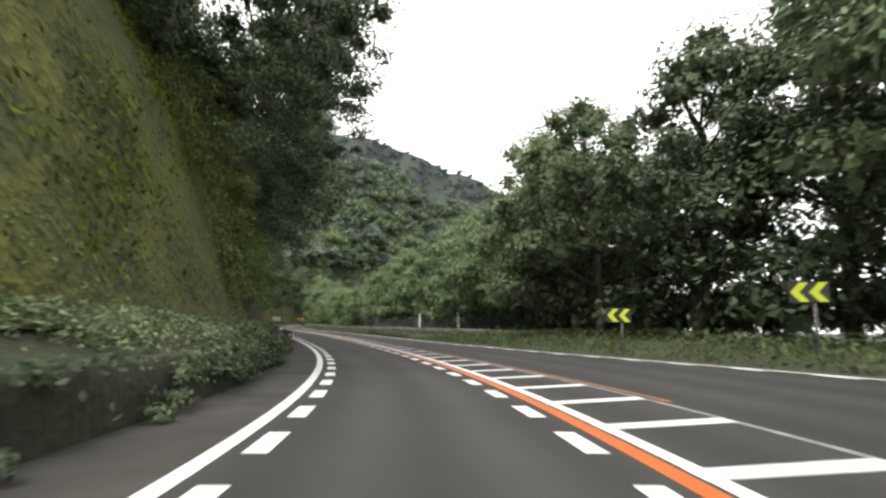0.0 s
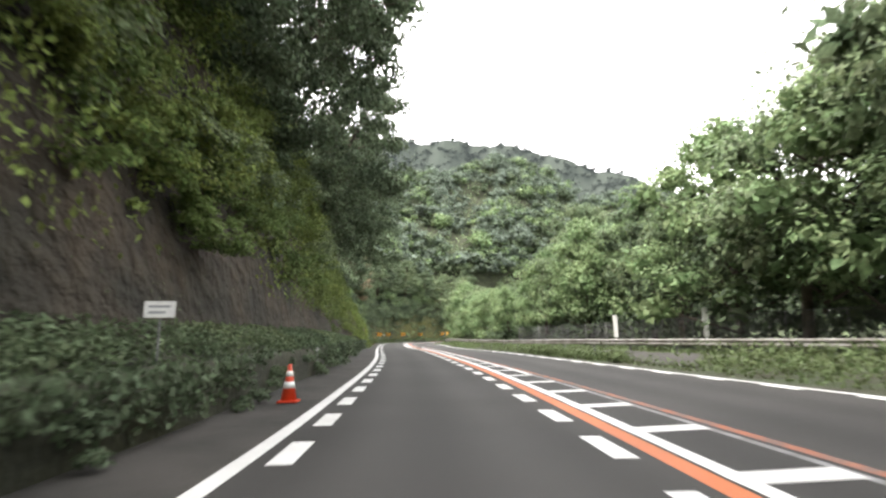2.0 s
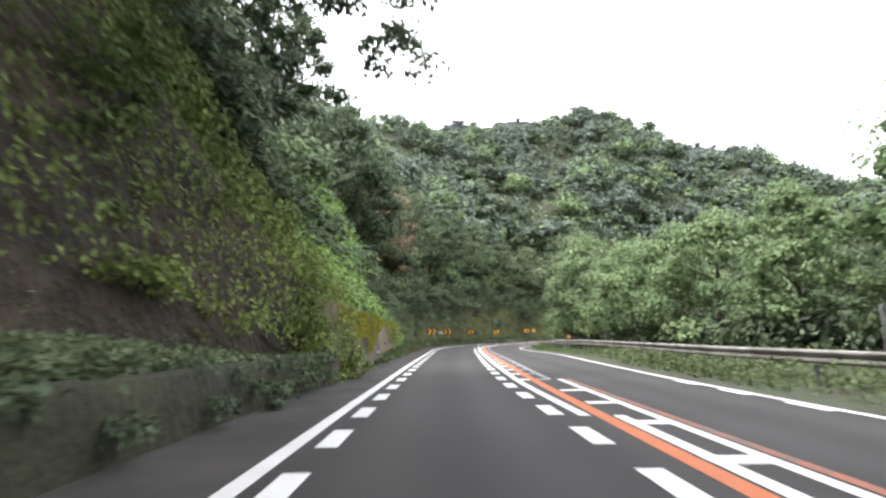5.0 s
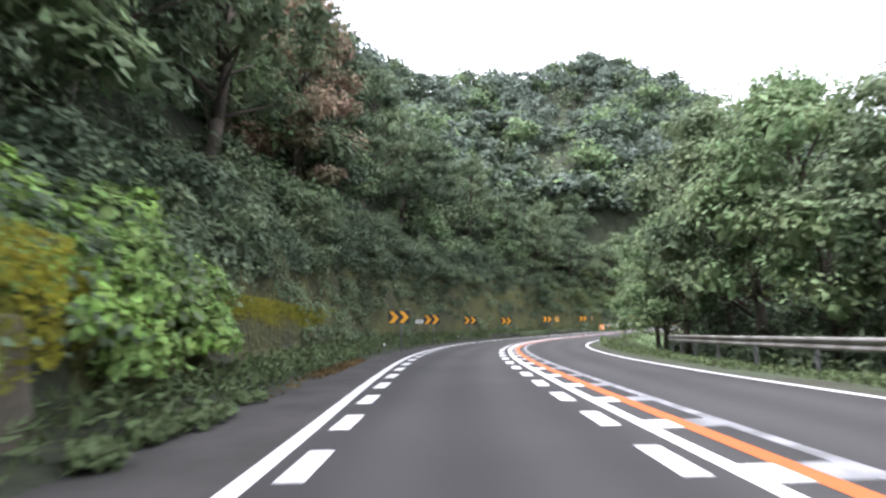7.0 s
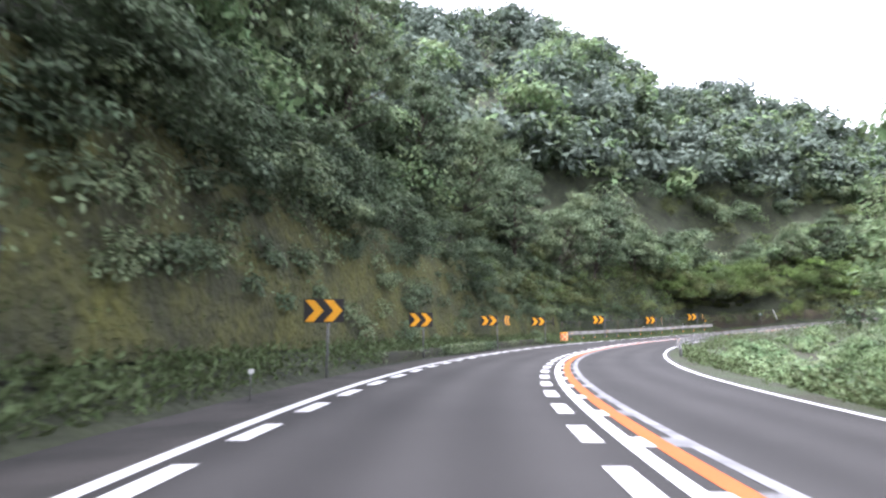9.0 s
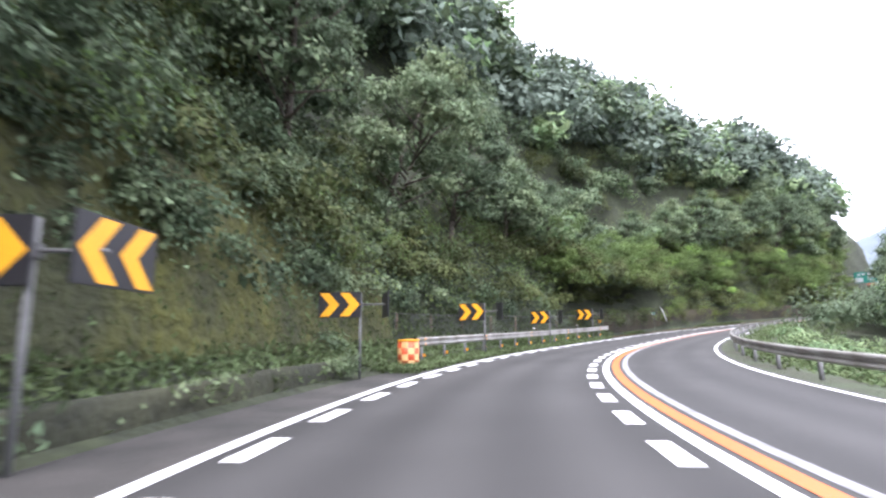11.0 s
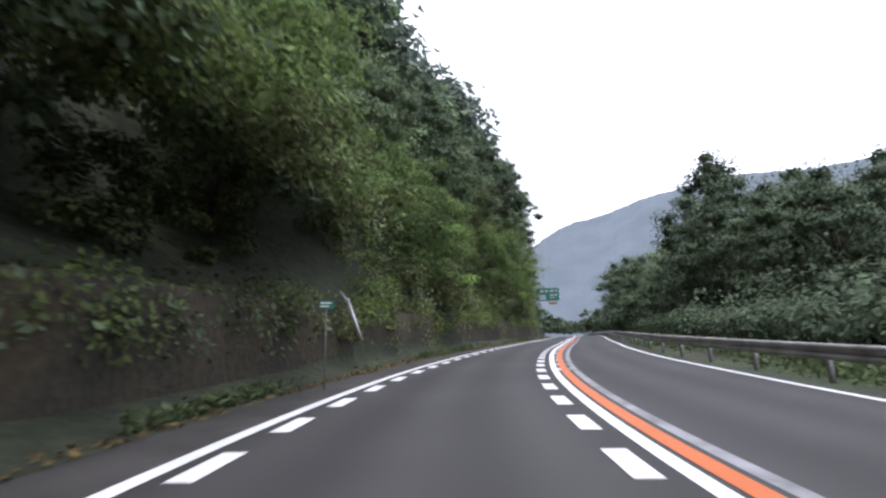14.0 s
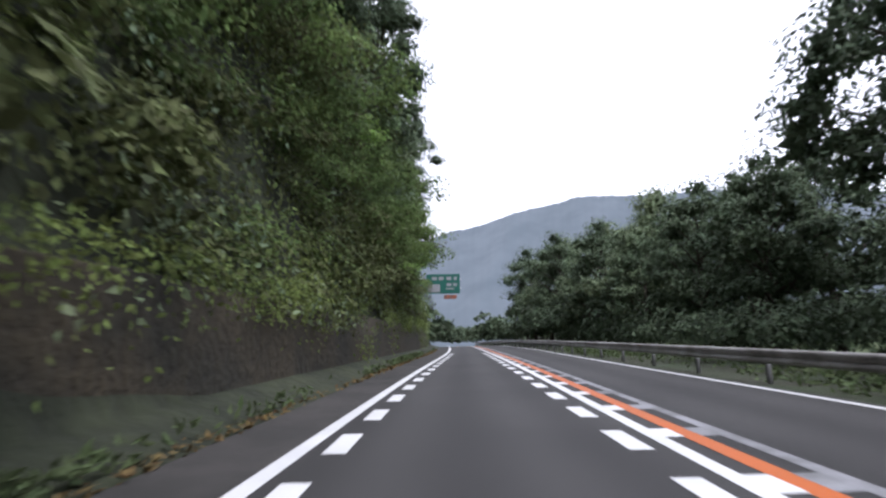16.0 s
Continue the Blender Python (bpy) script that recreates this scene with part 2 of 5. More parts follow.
LEAF_WARM = material("olive_leaves", (0.155, 0.215, 0.072), 0.6, 0.42, 0.3, 7, 0.0, second=(0.09, 0.13, 0.05), island=0.4, trans=0.5)
# darker copy of the olive leaves, shade put into the colour
LEAF_SHADE = material("shaded_olive_leaves", (0.12, 0.14, 0.055), 0.6, 0.42, 0.3, 7, 0.0, second=(0.07, 0.082, 0.035), island=0.4, trans=0.3)
VINE = material("vine_leaves", (0.2, 0.25, 0.075), 0.65, 0.42, 0.3, 7, 0.0, second=(0.1, 0.135, 0.05), island=0.45, trans=0.4)
GRASS = material("grass_blades", (0.115, 0.15, 0.07), 0.6, 0.3, 0.5, 6, 0.0, second=(0.083, 0.110, 0.048), island=0.4, trans=0.3)
KUDZU = material("kudzu_leaves", (0.23, 0.36, 0.085), 0.5, 0.42, 0.5, 7, 0.0, second=(0.170, 0.250, 0.088), island=0.35, trans=0.3)
MOSSLEAF = material("olive_moss", (0.118, 0.132, 0.018), 0.9, 0.3, 0.5, 6, 0.0, second=(0.078, 0.084, 0.024), island=0.45, trans=0.15)
POSTGREY = material("grey_post", (0.14, 0.14, 0.14), 0.6, 0.2, 2.0, 30, 0.1, metal=0.2)
DRYGRASS = material("dry_grass", (0.16, 0.105, 0.045), 0.85, 0.3, 1.5, 20, 0.0, second=(0.1, 0.075, 0.035), island=0.4, trans=0.2)
MESHWIRE = material("dull_mesh_wire", (0.14, 0.14, 0.145), 0.7, 0.2, 2.0, 30, 0.0, metal=0.2)
RUST = material("rusty_post", (0.13, 0.09, 0.065), 0.85, 0.3, 2.0, 25, 0.2, second=(0.07, 0.05, 0.04))
GREYTEXT = material("faded_lettering", (0.3, 0.31, 0.32), 0.6, 0.1, 3, 30, 0.0)
MOSSBANK = material("mossy_bank", (0.062, 0.063, 0.012), 0.95, 0.4, 0.5, 4, 1.0, second=(0.03, 0.033, 0.012), dist=0.2)
# paler, greyer leaf colour that carries the far hill's haze
LEAF_HAZE = material("hazy_hillside_leaves", (0.152, 0.19, 0.153), 0.8, 0.42, 0.12, 7, 0.0, second=(0.09, 0.116, 0.086), island=0.35, trans=0.3)
BANK = material("dark_earth_bank", (0.042, 0.033, 0.018), 0.95, 0.4, 0.6, 6, 0.8, second=(0.022, 0.02, 0.012), dist=0.08)
YELLOWMOSS = material("yellow_moss", (0.2, 0.185, 0.02), 0.9, 0.3, 0.8, 6, 0.0, second=(0.12, 0.125, 0.018), island=0.35, trans=0.15)
DRUM = material("orange_drum", (0.55, 0.085, 0.025), 0.5, 0.15, 5, 40, 0.05)
PALE = material("pale_yellow_reflective", (0.75, 0.45, 0.2), 0.45, 0.1, 5, 40, 0.05)
# ---------------------------------------------------------------- mesh helpers
def mesh_from(name, verts, faces, mat, flat=False):
    me = bpy.data.meshes.new(name)
    me.from_pydata([tuple(v) for v in verts], [], [tuple(int(i) for i in f) for f in faces])
    me.materials.append(mat)
    if not flat:
        me.polygons.foreach_set("use_smooth", [True] * len(me.polygons))
    me.update()
    return me


def sheet(name, pts, mat):
    """A grid of points (n, m, 3) as a mesh."""
    n, m = pts.shape[:2]
    i = np.arange(n * m).reshape(n, m)
    faces = np.stack([i[:-1, :-1], i[1:, :-1], i[1:, 1:], i[:-1, 1:]], -1).reshape(-1, 4)
    return mesh_from(name, pts.reshape(-1, 3), faces, mat)


def part(name, bm, mat, parent=None, label=""):
    me = bpy.data.meshes.new(name)
    bm.to_mesh(me)
    bm.free()
    me.materials.append(mat)
    ob = new(name, me)
    ob.parent = parent
    if label:
        tagged(ob, label)
    return ob


def child(name, me, parent=None, m=None, label=""):
    ob = new(name, me)
    ob.parent = parent
    if m is not None:
        ob.matrix_basis = m
    if label:
        tagged(ob, label)
    return ob


def box(sx, sy, sz, m=None, bevel=0.0, bm=None):
    bm = bm or bmesh.new()
    made = bmesh.ops.create_cube(bm, size=1.0, matrix=(m or Matrix()) @ Matrix.Diagonal((sx, sy, sz, 1)))
    if bevel:
        es = {e for v in made["verts"] for e in v.link_edges}
        bmesh.ops.bevel(bm, geom=list(es), offset=bevel, segments=2, affect="EDGES")
    return bm


def tube(r1, r2, h, m=None, seg=12, bm=None):
    """A tapered round bar that stands on the origin of m."""
    bm = bm or bmesh.new()
    bmesh.ops.create_cone(bm, cap_ends=True, segments=seg, radius1=r1, radius2=r2, depth=h, matrix=(m or Matrix()) @ pose(0, 0, h / 2))
    for f in bm.faces:
        f.smooth = len(f.verts) == 4
    return bm


def slab(points, y, depth, bm=None):
    """A flat polygon in x and z, standing at y, with depth towards +y."""
    bm = bm or bmesh.new()
    a = [bm.verts.new((x, y, z)) for x, z in points]
    b = [bm.verts.new((x, y + depth, z)) for x, z in points]
    n = len(a)
    bm.faces.new(a), bm.faces.new(b[::-1])
    for i in range(n):
        bm.faces.new((a[i], b[i], b[(i + 1) % n], a[(i + 1) % n]))
    bmesh.ops.recalc_face_normals(bm, faces=bm.faces)
    return bm


def unit(v):
    return v / np.maximum(np.linalg.norm(v, axis=-1, keepdims=True), 1e-9)


def leaf_mesh(name, pts, normals, size, mat, rng, loose=0.8, droop=0.5, slim=0.55, cores=None, rise=0.0, inner=12):
    """Many small folded leaves round the points, facing along the normals more or less; cores: (centres, radii) of the shaded insides of the clumps."""
    n = len(pts)
    nn = unit(normals + np.array([0, 0, rise]) + loose * rng.normal(size=(n, 3)))
    t = rng.normal(size=(n, 3)) + np.array([0, 0, -droop * 1.7])
    t = unit(t - (t * nn).sum(-1, keepdims=True) * nn)
    u = np.cross(nn, t)
    size = np.broadcast_to(size, (n,))[:, None] * rng.uniform(0.7, 1.3, (n, 1))
    tip, root = pts + t * size, pts - t * size * 0.8
    side = u * size * slim
    fold = nn * size * 0.28
    v = np.stack([root, pts + side - fold, tip, pts - side - fold], 1).reshape(-1, 3)
    me = bpy.data.meshes.new(name)
    if cores is not None:
        # sprays of broad shaded leaves inside each clump
        c, r = cores
        c, r = np.repeat(c, inner, 0), np.repeat(r, inner)[:, None]
        m = len(c)
        mid = c + unit(rng.normal(size=(m, 3))) * r * rng.uniform(0.1, 0.9, (m, 1)) * np.array([1, 1, 0.75])
        t = unit(rng.normal(size=(m, 3)))
        u = unit(np.cross(t, rng.normal(size=(m, 3))))
        w = np.cross(t, u) * r * 0.09
        v = np.concatenate([v, np.stack([mid - t * r * 0.3, mid + u * r * 0.17 - w, mid + t * r * 0.3, mid - u * r * 0.17 - w], 1).reshape(-1, 3)])
    k = len(v) // 4
    index, total = np.arange(4 * k), np.full(k, 4)
    me.vertices.add(len(v)), me.loops.add(len(index)), me.polygons.add(len(total))
    me.vertices.foreach_set("co", v.astype(np.float32).ravel())
    me.loops.foreach_set("vertex_index", index.astype(np.int32))
    me.polygons.foreach_set("loop_start", (np.cumsum(total) - total).astype(np.int32))
    me.polygons.foreach_set("loop_total", total.astype(np.int32))
    me.materials.append(mat)
    me.update(calc_edges=True)
    return me


def blob_points(centres, radii, per, rng, flat=0.75, full=0.35):
    """Points and outward normals on uneven balls of leaves."""
    k = len(centres)
    d = unit(rng.normal(size=(k, per, 3)))
    d[..., 2] = np.where(d[..., 2] < -0.35, -d[..., 2], d[..., 2])
    r = radii[:, None, None] * (1 - full * rng.random((k, per, 1)) ** 2) * (1 + 0.18 * np.sin(5 * d[..., :1] + 9 * d[..., 1:2] + centres[:, None, :1]))
    p = centres[:, None] + d * r * np.array([1, 1, flat])
    return p.reshape(-1, 3), d.reshape(-1, 3)


def crown_points(centres, radii, subs, per, rng, flat=0.8, core=0.55):
    """Tree crowns as lumps of leaf balls sitting on each other, lit tops and dark gaps between."""
    k = len(centres)
    d = unit(rng.normal(size=(k, subs, 3)))
    d[..., 2] = np.abs(d[..., 2]) * 1.1 - 0.25
    sub = centres[:, None] + unit(d) * radii[:, None, None] * rng.uniform(0.55, 0.85, (k, subs, 1)) * np.array([1, 1, flat])
    r = np.repeat(radii, subs) * rng.uniform(0.32, 0.52, k * subs)
    return *blob_points(sub.reshape(-1, 3), r, per, rng, 0.7, 0.4), (sub.reshape(-1, 3), r * core)


def wavy(s, w, seed, big=9.0, small=2.5):
    """Smooth uneven relief, about -1 to 1."""
    a = np.sin(s / big + seed) * np.cos(w / big * 1.3 + 2 * seed) + 0.6 * np.sin(s / small + 3 * seed + 0.8 * np.sin(w / small)) * np.cos(w / small * 0.9 + seed)
    return a / 1.6


# ---------------------------------------------------------------- the road
def road_sheet(name, a, b, lat0, lat1, z, mat, step=1.0, cols=2):
    s = np.arange(a, b + 1e-6, step)
    w = np.linspace(0, 1, cols)[None]
    l0, l1 = lat0(s)[:, None], lat1(s)[:, None]
    return sheet(name, at(s[:, None], l0 + (l1 - l0) * w, z), mat)


road = tagged(new("road", road_sheet("road", -78, 405, lambda s: left_line(s) - 0.12, lambda s: right_line(s) + 0.25, 0.0, ASPHALT, cols=28)), "grey asphalt two-lane mountain road with a long right bend", "road", kind="structure")
qs = np.arange(-78, 405 + 1e-6, 1.0)
l0, l1 = (left_line(qs) - 0.12)[:, None], (right_line(qs) + 0.25)[:, None]
road.data.attributes.new("across", "FLOAT", "POINT").data.foreach_set("value", (l0 + (l1 - l0) * np.linspace(0, 1, 28)[None] + 0.6).astype(np.float32).ravel())
tagged(new("pavement", road_sheet("pavement", -78, 405, lambda s: left_line(s) - 1.75, lambda s: left_line(s) - 0.12, -0.015, SHOULDER, cols=3)), "dark stained asphalt shoulder beside the left edge line", "road shoulder", kind="structure")


def stripe(name, a, b, mid, width, mat, label, z=0.005):
    me = road_sheet(name, a, b, lambda s: mid(s) - width / 2, lambda s: mid(s) + width / 2, z, mat, 0.5)
    return child(name, me, road, label=label)


stripe("edge_line", -70, 400, left_line, 0.2, PAINT, "white edge line")
stripe("edge_line", -70, 400, right_line, 0.15, PAINT, "white edge line")
stripe("centre_line", -70, 400, orange_line, 0.22, ORANGE, "orange no-overtaking line")
stripe("hatch_border", -70, 92, lambda s: orange_line(s) + 0.25, 0.18, PAINT, "white line beside the orange line")
stripe("hatch_border", -70, 50, lambda s: orange_line(s) + 0.2 + hatch_width(s), 0.1, WORN, "worn line along the hatching")
stripe("hatch_border", 50, 100, lambda s: orange_line(s) + 0.2 + hatch_width(s), 0.16, PAINT, "white line along the hatching")
stripe("hatch_border", 10, 100, lambda s: orange_line(s) + 0.4 + hatch_width(s), 0.14, WORN_ORANGE, "worn orange line")
stripe("inner_line", 92, 400, lambda s: orange_line(s) - inner_gap(s), 0.18, PAINT, "white line beside the orange line")
stripe("outer_line", 100, 400, lambda s: orange_line(s) + inner_gap(s), 0.17, WORN, "worn white line")


def dashes(name, mid, a, b, period, length, width, mat, z=0.006):
    """Short painted bars along a line, each lying on the road."""
    for s in np.arange(a, b, period):
        h, l = length / 2 / 0.87, float(mid(s))
        pts = [at(s + ds, l + dl, z) for ds, dl in ((-h, -width / 2), (-h, width / 2), (h, width / 2), (h, -width / 2))]
        child(name, mesh_from(name, pts, [(0, 1, 2, 3)], mat, True), road)


dashes("lane_dash", lambda s: left_line(s) + 0.39, -6, 330, 2.6, 1.15, 0.26, PAINT)
dashes("lane_dash", lambda s: orange_line(s) - inner_gap(s) - 0.4, -6, 330, 2.6, 1.15, 0.26, PAINT)
dashes("lane_dash", lambda s: right_line(s) - 0.18, -6, 100, 2.6, 1.1, 0.16, PAINT)


def bars(a, b, lo, hi, period, thick, mat):
    for s in np.arange(a, b, period):
        l, r = float(lo(s)), float(hi(s))
        h = thick / 2 / 0.87
        me = mesh_from("hatch_bar", [at(s - h, l, 0.0065), at(s - h, r, 0.0065), at(s + h, r, 0.0065), at(s + h, l, 0.0065)], [(0, 1, 2, 3)], mat, True)
        child("hatch_bar", me, road)


bars(-5, 97, lambda s: orange_line(s) + 0.15, lambda s: orange_line(s) + 0.2 + hatch_width(s), 2.6, 0.36, PAINT)
bars(100, 188, lambda s: orange_line(s) - inner_gap(s), lambda s: orange_line(s) - 0.1, 2.6, 0.55, PAINT)
bars(100, 188, lambda s: orange_line(s) + 0.1, lambda s: orange_line(s) + inner_gap(s), 2.6, 0.55, WORN)
bars(270, 330, lambda s: orange_line(s) - inner_gap(s), lambda s: orange_line(s) - 0.1, 2.6, 0.55, PAINT)
bars(270, 330, lambda s: orange_line(s) + 0.1, lambda s: orange_line(s) + inner_gap(s), 2.6, 0.55, WORN)

# ---------------------------------------------------------------- ground: left hillside, right bank, far ground
# left profile: at some places along the road, (lat, height) from the shoulder up the hill
HILL = [
    (-80, (-1.9, 0.75), (-3.1, 1.2), (-5.6, 8), (-8.6, 14), (-22, 36), (-80, 95)),
    (24, (-1.9, 0.75), (-3.1, 1.2), (-5.4, 8), (-8.2, 14), (-21, 36), (-80, 95)),
    (40, (-1.9, 0.75), (-3.1, 1.2), (-4.7, 9), (-6.8, 15), (-20, 36), (-80, 95)),
    (60, (-1.9, 0.75), (-3.1, 1.2), (-4.7, 9), (-6.8, 15), (-20, 36), (-80, 95)),
    (90, (-1.9, 0.7), (-3.1, 1.0), (-4.7, 8), (-7.2, 13), (-22, 36), (-80, 98)),
    (101, (-1.68, 0.0), (-2.0, 0.2), (-2.4, 2.2), (-5.5, 5.5), (-20, 29), (-80, 86)),
    (126, (-1.68, 0.0), (-2.6, 0.35), (-3.2, 1.8), (-7.5, 5.0), (-20, 27), (-80, 80)),
]
HILL_FAR = [
    (150, (-1.6, 0), (-3.3, 0.6), (-4.1, 4.6), (-6.8, 8.5), (-20, 26), (-78, 75)),
    (190, (-1.6, 0), (-3.1, 0.8), (-4.2, 6.0), (-7.2, 11), (-21, 28), (-70, 66)),
    (225, (-1.4, 0), (-3.3, 0.6), (-4.6, 4.0), (-8.0, 10), (-21, 30), (-66, 65)),
    (240, (-1.3, 0), (-2.9, 0.5), (-4.0, 3.3), (-7.2, 9), (-19.5, 33), (-63, 68)),
    (249, (-1.25, 0), (-2.6, 0.4), (-3.5, 2.6), (-6.6, 9), (-19, 34), (-61, 73)),
    (253, (-1.2, 0), (-2.4, 0.35), (-3.1, 2.1), (-7.6, 4.4), (-19, 34), (-61, 75)),
    (268, (-1.2, 0), (-2.2, 0.3), (-3.0, 2.2), (-7.6, 4.6), (-18, 36), (-60, 80)),
    (274, (-1.2, 0), (-2.2, 0.3), (-3.0, 2.7), (-5.8, 9.6), (-17.5, 34), (-59, 78)),
    (300, (-1.2, 0), (-2.2, 0.4), (-3.0, 3.4), (-5.2, 12), (-15, 27.5), (-56, 62)),
    (340, (-1.2, 0), (-2.4, 0.4), (-3.2, 4.0), (-5.0, 14), (-15, 30.5), (-56, 50)),
    (375, (-1.2, 0), (-2.4, 0.3), (-3.6, 4.5), (-5.6, 15), (-17, 30), (-56, 40)),
    (410, (-1.2, 0), (-3.0, 0.3), (-5.0, 5.0), (-8, 12), (-22, 26), (-60, 36)),
]
HILL_TABLE = np.array([[c for p in row[1:] for c in p] for row in HILL + HILL_FAR], float).reshape(-1, 6, 2)
KS = np.array([row[0] for row in HILL + HILL_FAR], float)


def hill(s, w):
    """A point on the left hillside: w from 0 at the shoulder to 5 at the ridge."""
    s, w = np.broadcast_arrays(np.asarray(s, float), np.asarray(w, float))
    k = np.clip(np.floor(w).astype(int), 0, 4)
    prof = np.stack([[np.interp(s, KS, HILL_TABLE[:, i, c]) for c in (0, 1)] for i in range(6)], 0)
    a = np.array([np.choose(k, prof[:5, c]) for c in (0, 1)])
    b = np.array([np.choose(k, prof[1:, c]) for c in (0, 1)])
    f = w - k
    lat, z = a + (b - a) * f
    rough = np.clip(w - 0.6, 0, 1) * np.where(w < 3, 0.5, np.clip((w - 2.6) * 2.0, 0.5, 2.6))
    lat = lat + left_line(s) - rough * 0.9 * wavy(s, z * 1.5, 1.7)
    z = z + rough * 0.45 * wavy(s * 1.1, z, 4.1)
    high = np.clip(w - 3.1, 0, 1.9)
    lat = lat - high * 2.6 * np.sin(s / 11 + 0.8 + 0.5 * high)
    z = z + np.clip(w - 4, 0, 1) * (3.2 * np.sin(s / 8.5 + 1.0) + 1.8 * np.sin(s / 3.7))
    return at(s, lat, z - 0.02)


def cover(s, w):
    """Where plants on the hillside grow: as the hill, but over the dark hollow they hang out as a roof of boughs."""
    s, w = np.broadcast_arrays(np.asarray(s, float), np.asarray(w, float))
    roof = (s > 248.5) & (s < 272.5) & (w > 1.75) & (w < 3.1)
    f = np.clip((w - 1.75) / 1.35, 0, 1)
    lat = left_line(s) - 0.9 - 5.2 * f - 0.5 * np.sin(s * 1.7)
    over = at(s, lat, 4.9 + 2.6 * f + 0.7 * np.sin(s * 0.9 + 4 * f))
    return np.where(roof[..., None], over, hill(s, w))


def hill_normal(s, w):
    p = hill(s, w)
    return unit(np.cross(hill(s + 0.3, w) - p, p - hill(s, w + 0.02)) * -1.0)


ss = np.arange(-78, 406, 1.5)
tagged(new("ground_left", sheet("ground_left", hill(ss[:, None], np.concatenate([np.linspace(0, 1, 5)[:-1], np.linspace(1, 3, 21)[:-1], np.linspace(3, 5, 41)])[None]), EARTH)), "steep dark soil hillside under forest", "hillside", kind="structure")
OUT = (at(0, 1) - at(0, 0)) * 0.12


def rock_face(a, b, mat, label):
    q = np.arange(a, b, 0.6)
    return tagged(new("cliff_face", sheet("cliff_face", hill(q[:, None], np.linspace(0.92, 3.2, 60)[None]) + OUT, mat)), label, "cliff", kind="structure")


rock_face(-70, 31, MOSS, "near-vertical rock face covered in olive moss")
rock_face(30.4, 101, ROCK, "near-vertical brown rock face with hanging vines")


def mossy_slope():
    q = np.arange(129, 222, 0.7)
    pts = hill(q[:, None], np.linspace(1.02, 2.3, 26)[None]) + (at(185, 1) - at(185, 0)) * 0.1
    return tagged(new("mossy_slope", sheet("mossy_slope", pts, MOSSBANK)), "steep slope coated in olive moss behind the chevron signs", "slope", kind="structure")


mossy_slope()


def low_wall(name, a, b, lat, base, top, thick, mat, label):
    """A wall along the left side: front, top and back, slightly uneven."""
    q = np.arange(a, b + 0.01, 0.5)
    l0, wob = left_line(q) + lat(q), 0.03 * wavy(q, q * 0.3, 3, 2.0, 0.7)
    t = top(q) + 0.04 * wavy(q, q, 1, 3, 0.9)
    f = np.minimum(1, np.minimum(q - a, b - q) / 0.5 + 0.02)
    cols = [(l0 + 0.05, 0 * q + base), (l0 + 0.03 + wob, t * 0.5), (l0 + wob * 0.5, t - 0.05), (l0 - 0.05, t), (l0 - thick + 0.05, t), (l0 - thick, t - 0.06), (l0 - thick, 0 * q + base)]
    pts = np.stack([at(q, c[0], base + (c[1] - base) * f) for c in cols], 1)
    return tagged(new(name, sheet(name, pts, mat)), label, "wall", kind="structure")


low_wall("wall_low", -60, 99, lambda q: -1.6 + 0 * q, -0.2, lambda q: 0.82 + 0 * q, 0.35, WALLMOSS, "low mossy concrete retaining wall along the shoulder")
low_wall("wall_verge", 184, 213.5, lambda q: -1.75 + 0 * q, -0.2, lambda q: 0.5 + 0 * q, 0.3, WALLMOSS, "low mossy concrete kerb wall below the chevron signs")
low_wall("wall_concrete", 99.5, 127, lambda q: np.interp(q, [99, 110, 127], [-1.5, -1.65, -2.3]), -0.3, lambda q: np.interp(q, [99, 112, 118, 127], [2.35, 2.15, 1.95, 1.4]), 0.5, CONCRETE, "weathered stained concrete retaining wall")
low_wall("wall_mossy", 128, 150, lambda q: np.interp(q, [126, 150], [-2.7, -3.6]), -0.3, lambda q: np.interp(q, [126, 140, 150], [1.9, 2.15, 1.6]), 0.5, MOSSBANK, "low concrete wall coated in yellow-green moss")
low_wall("wall_forest", 251, 345, lambda q: np.interp(q, [251, 258, 345], [-3.2, -2.3, -2.2]), -0.3, lambda q: np.interp(q, [251, 262, 300, 345], [2.05, 2.1, 2.05, 2.0]), 0.5, BANK, "dark mossy retaining wall at the foot of the forest")

RIGHT = [(-80, (0.25, 0), (1.0, -0.03), (3.0, 0.5), (7.0, 0.9), (20, -1.5), (60, -16)), (40, (0.25, 0), (1.0, -0.03), (3.0, 0.3), (8.0, 0.5), (20, -1.5), (60, -16)),
         (54, (0.25, 0), (1.0, -0.03), (3.0, 0.02), (8.0, 0.1), (20, -1.5), (60, -16)), (92, (0.25, 0), (1.0, -0.03), (3.0, 0.02), (8.0, 0.1), (20, -1.5), (60, -16)),
         (110, (0.25, 0), (1.2, -0.03), (3.0, -0.1), (9.0, 0.2), (18, -1.5), (50, -12)), (200, (0.25, 0), (1.2, -0.05), (2.2, -0.3), (6.0, -2.5), (14, -6), (40, -14)),
         (300, (0.25, 0), (1.2, -0.05), (2.5, -0.1), (6.0, -0.2), (14, -2), (50, -8)), (410, (0.25, 0), (1.2, -0.05), (2.5, 0.2), (6.0, 0.6), (14, 2), (50, 5))]
RK = np.array([[c for p in row[1:] for c in p] for row in RIGHT], float).reshape(-1, 6, 2)
RS = np.array([row[0] for row in RIGHT], float)


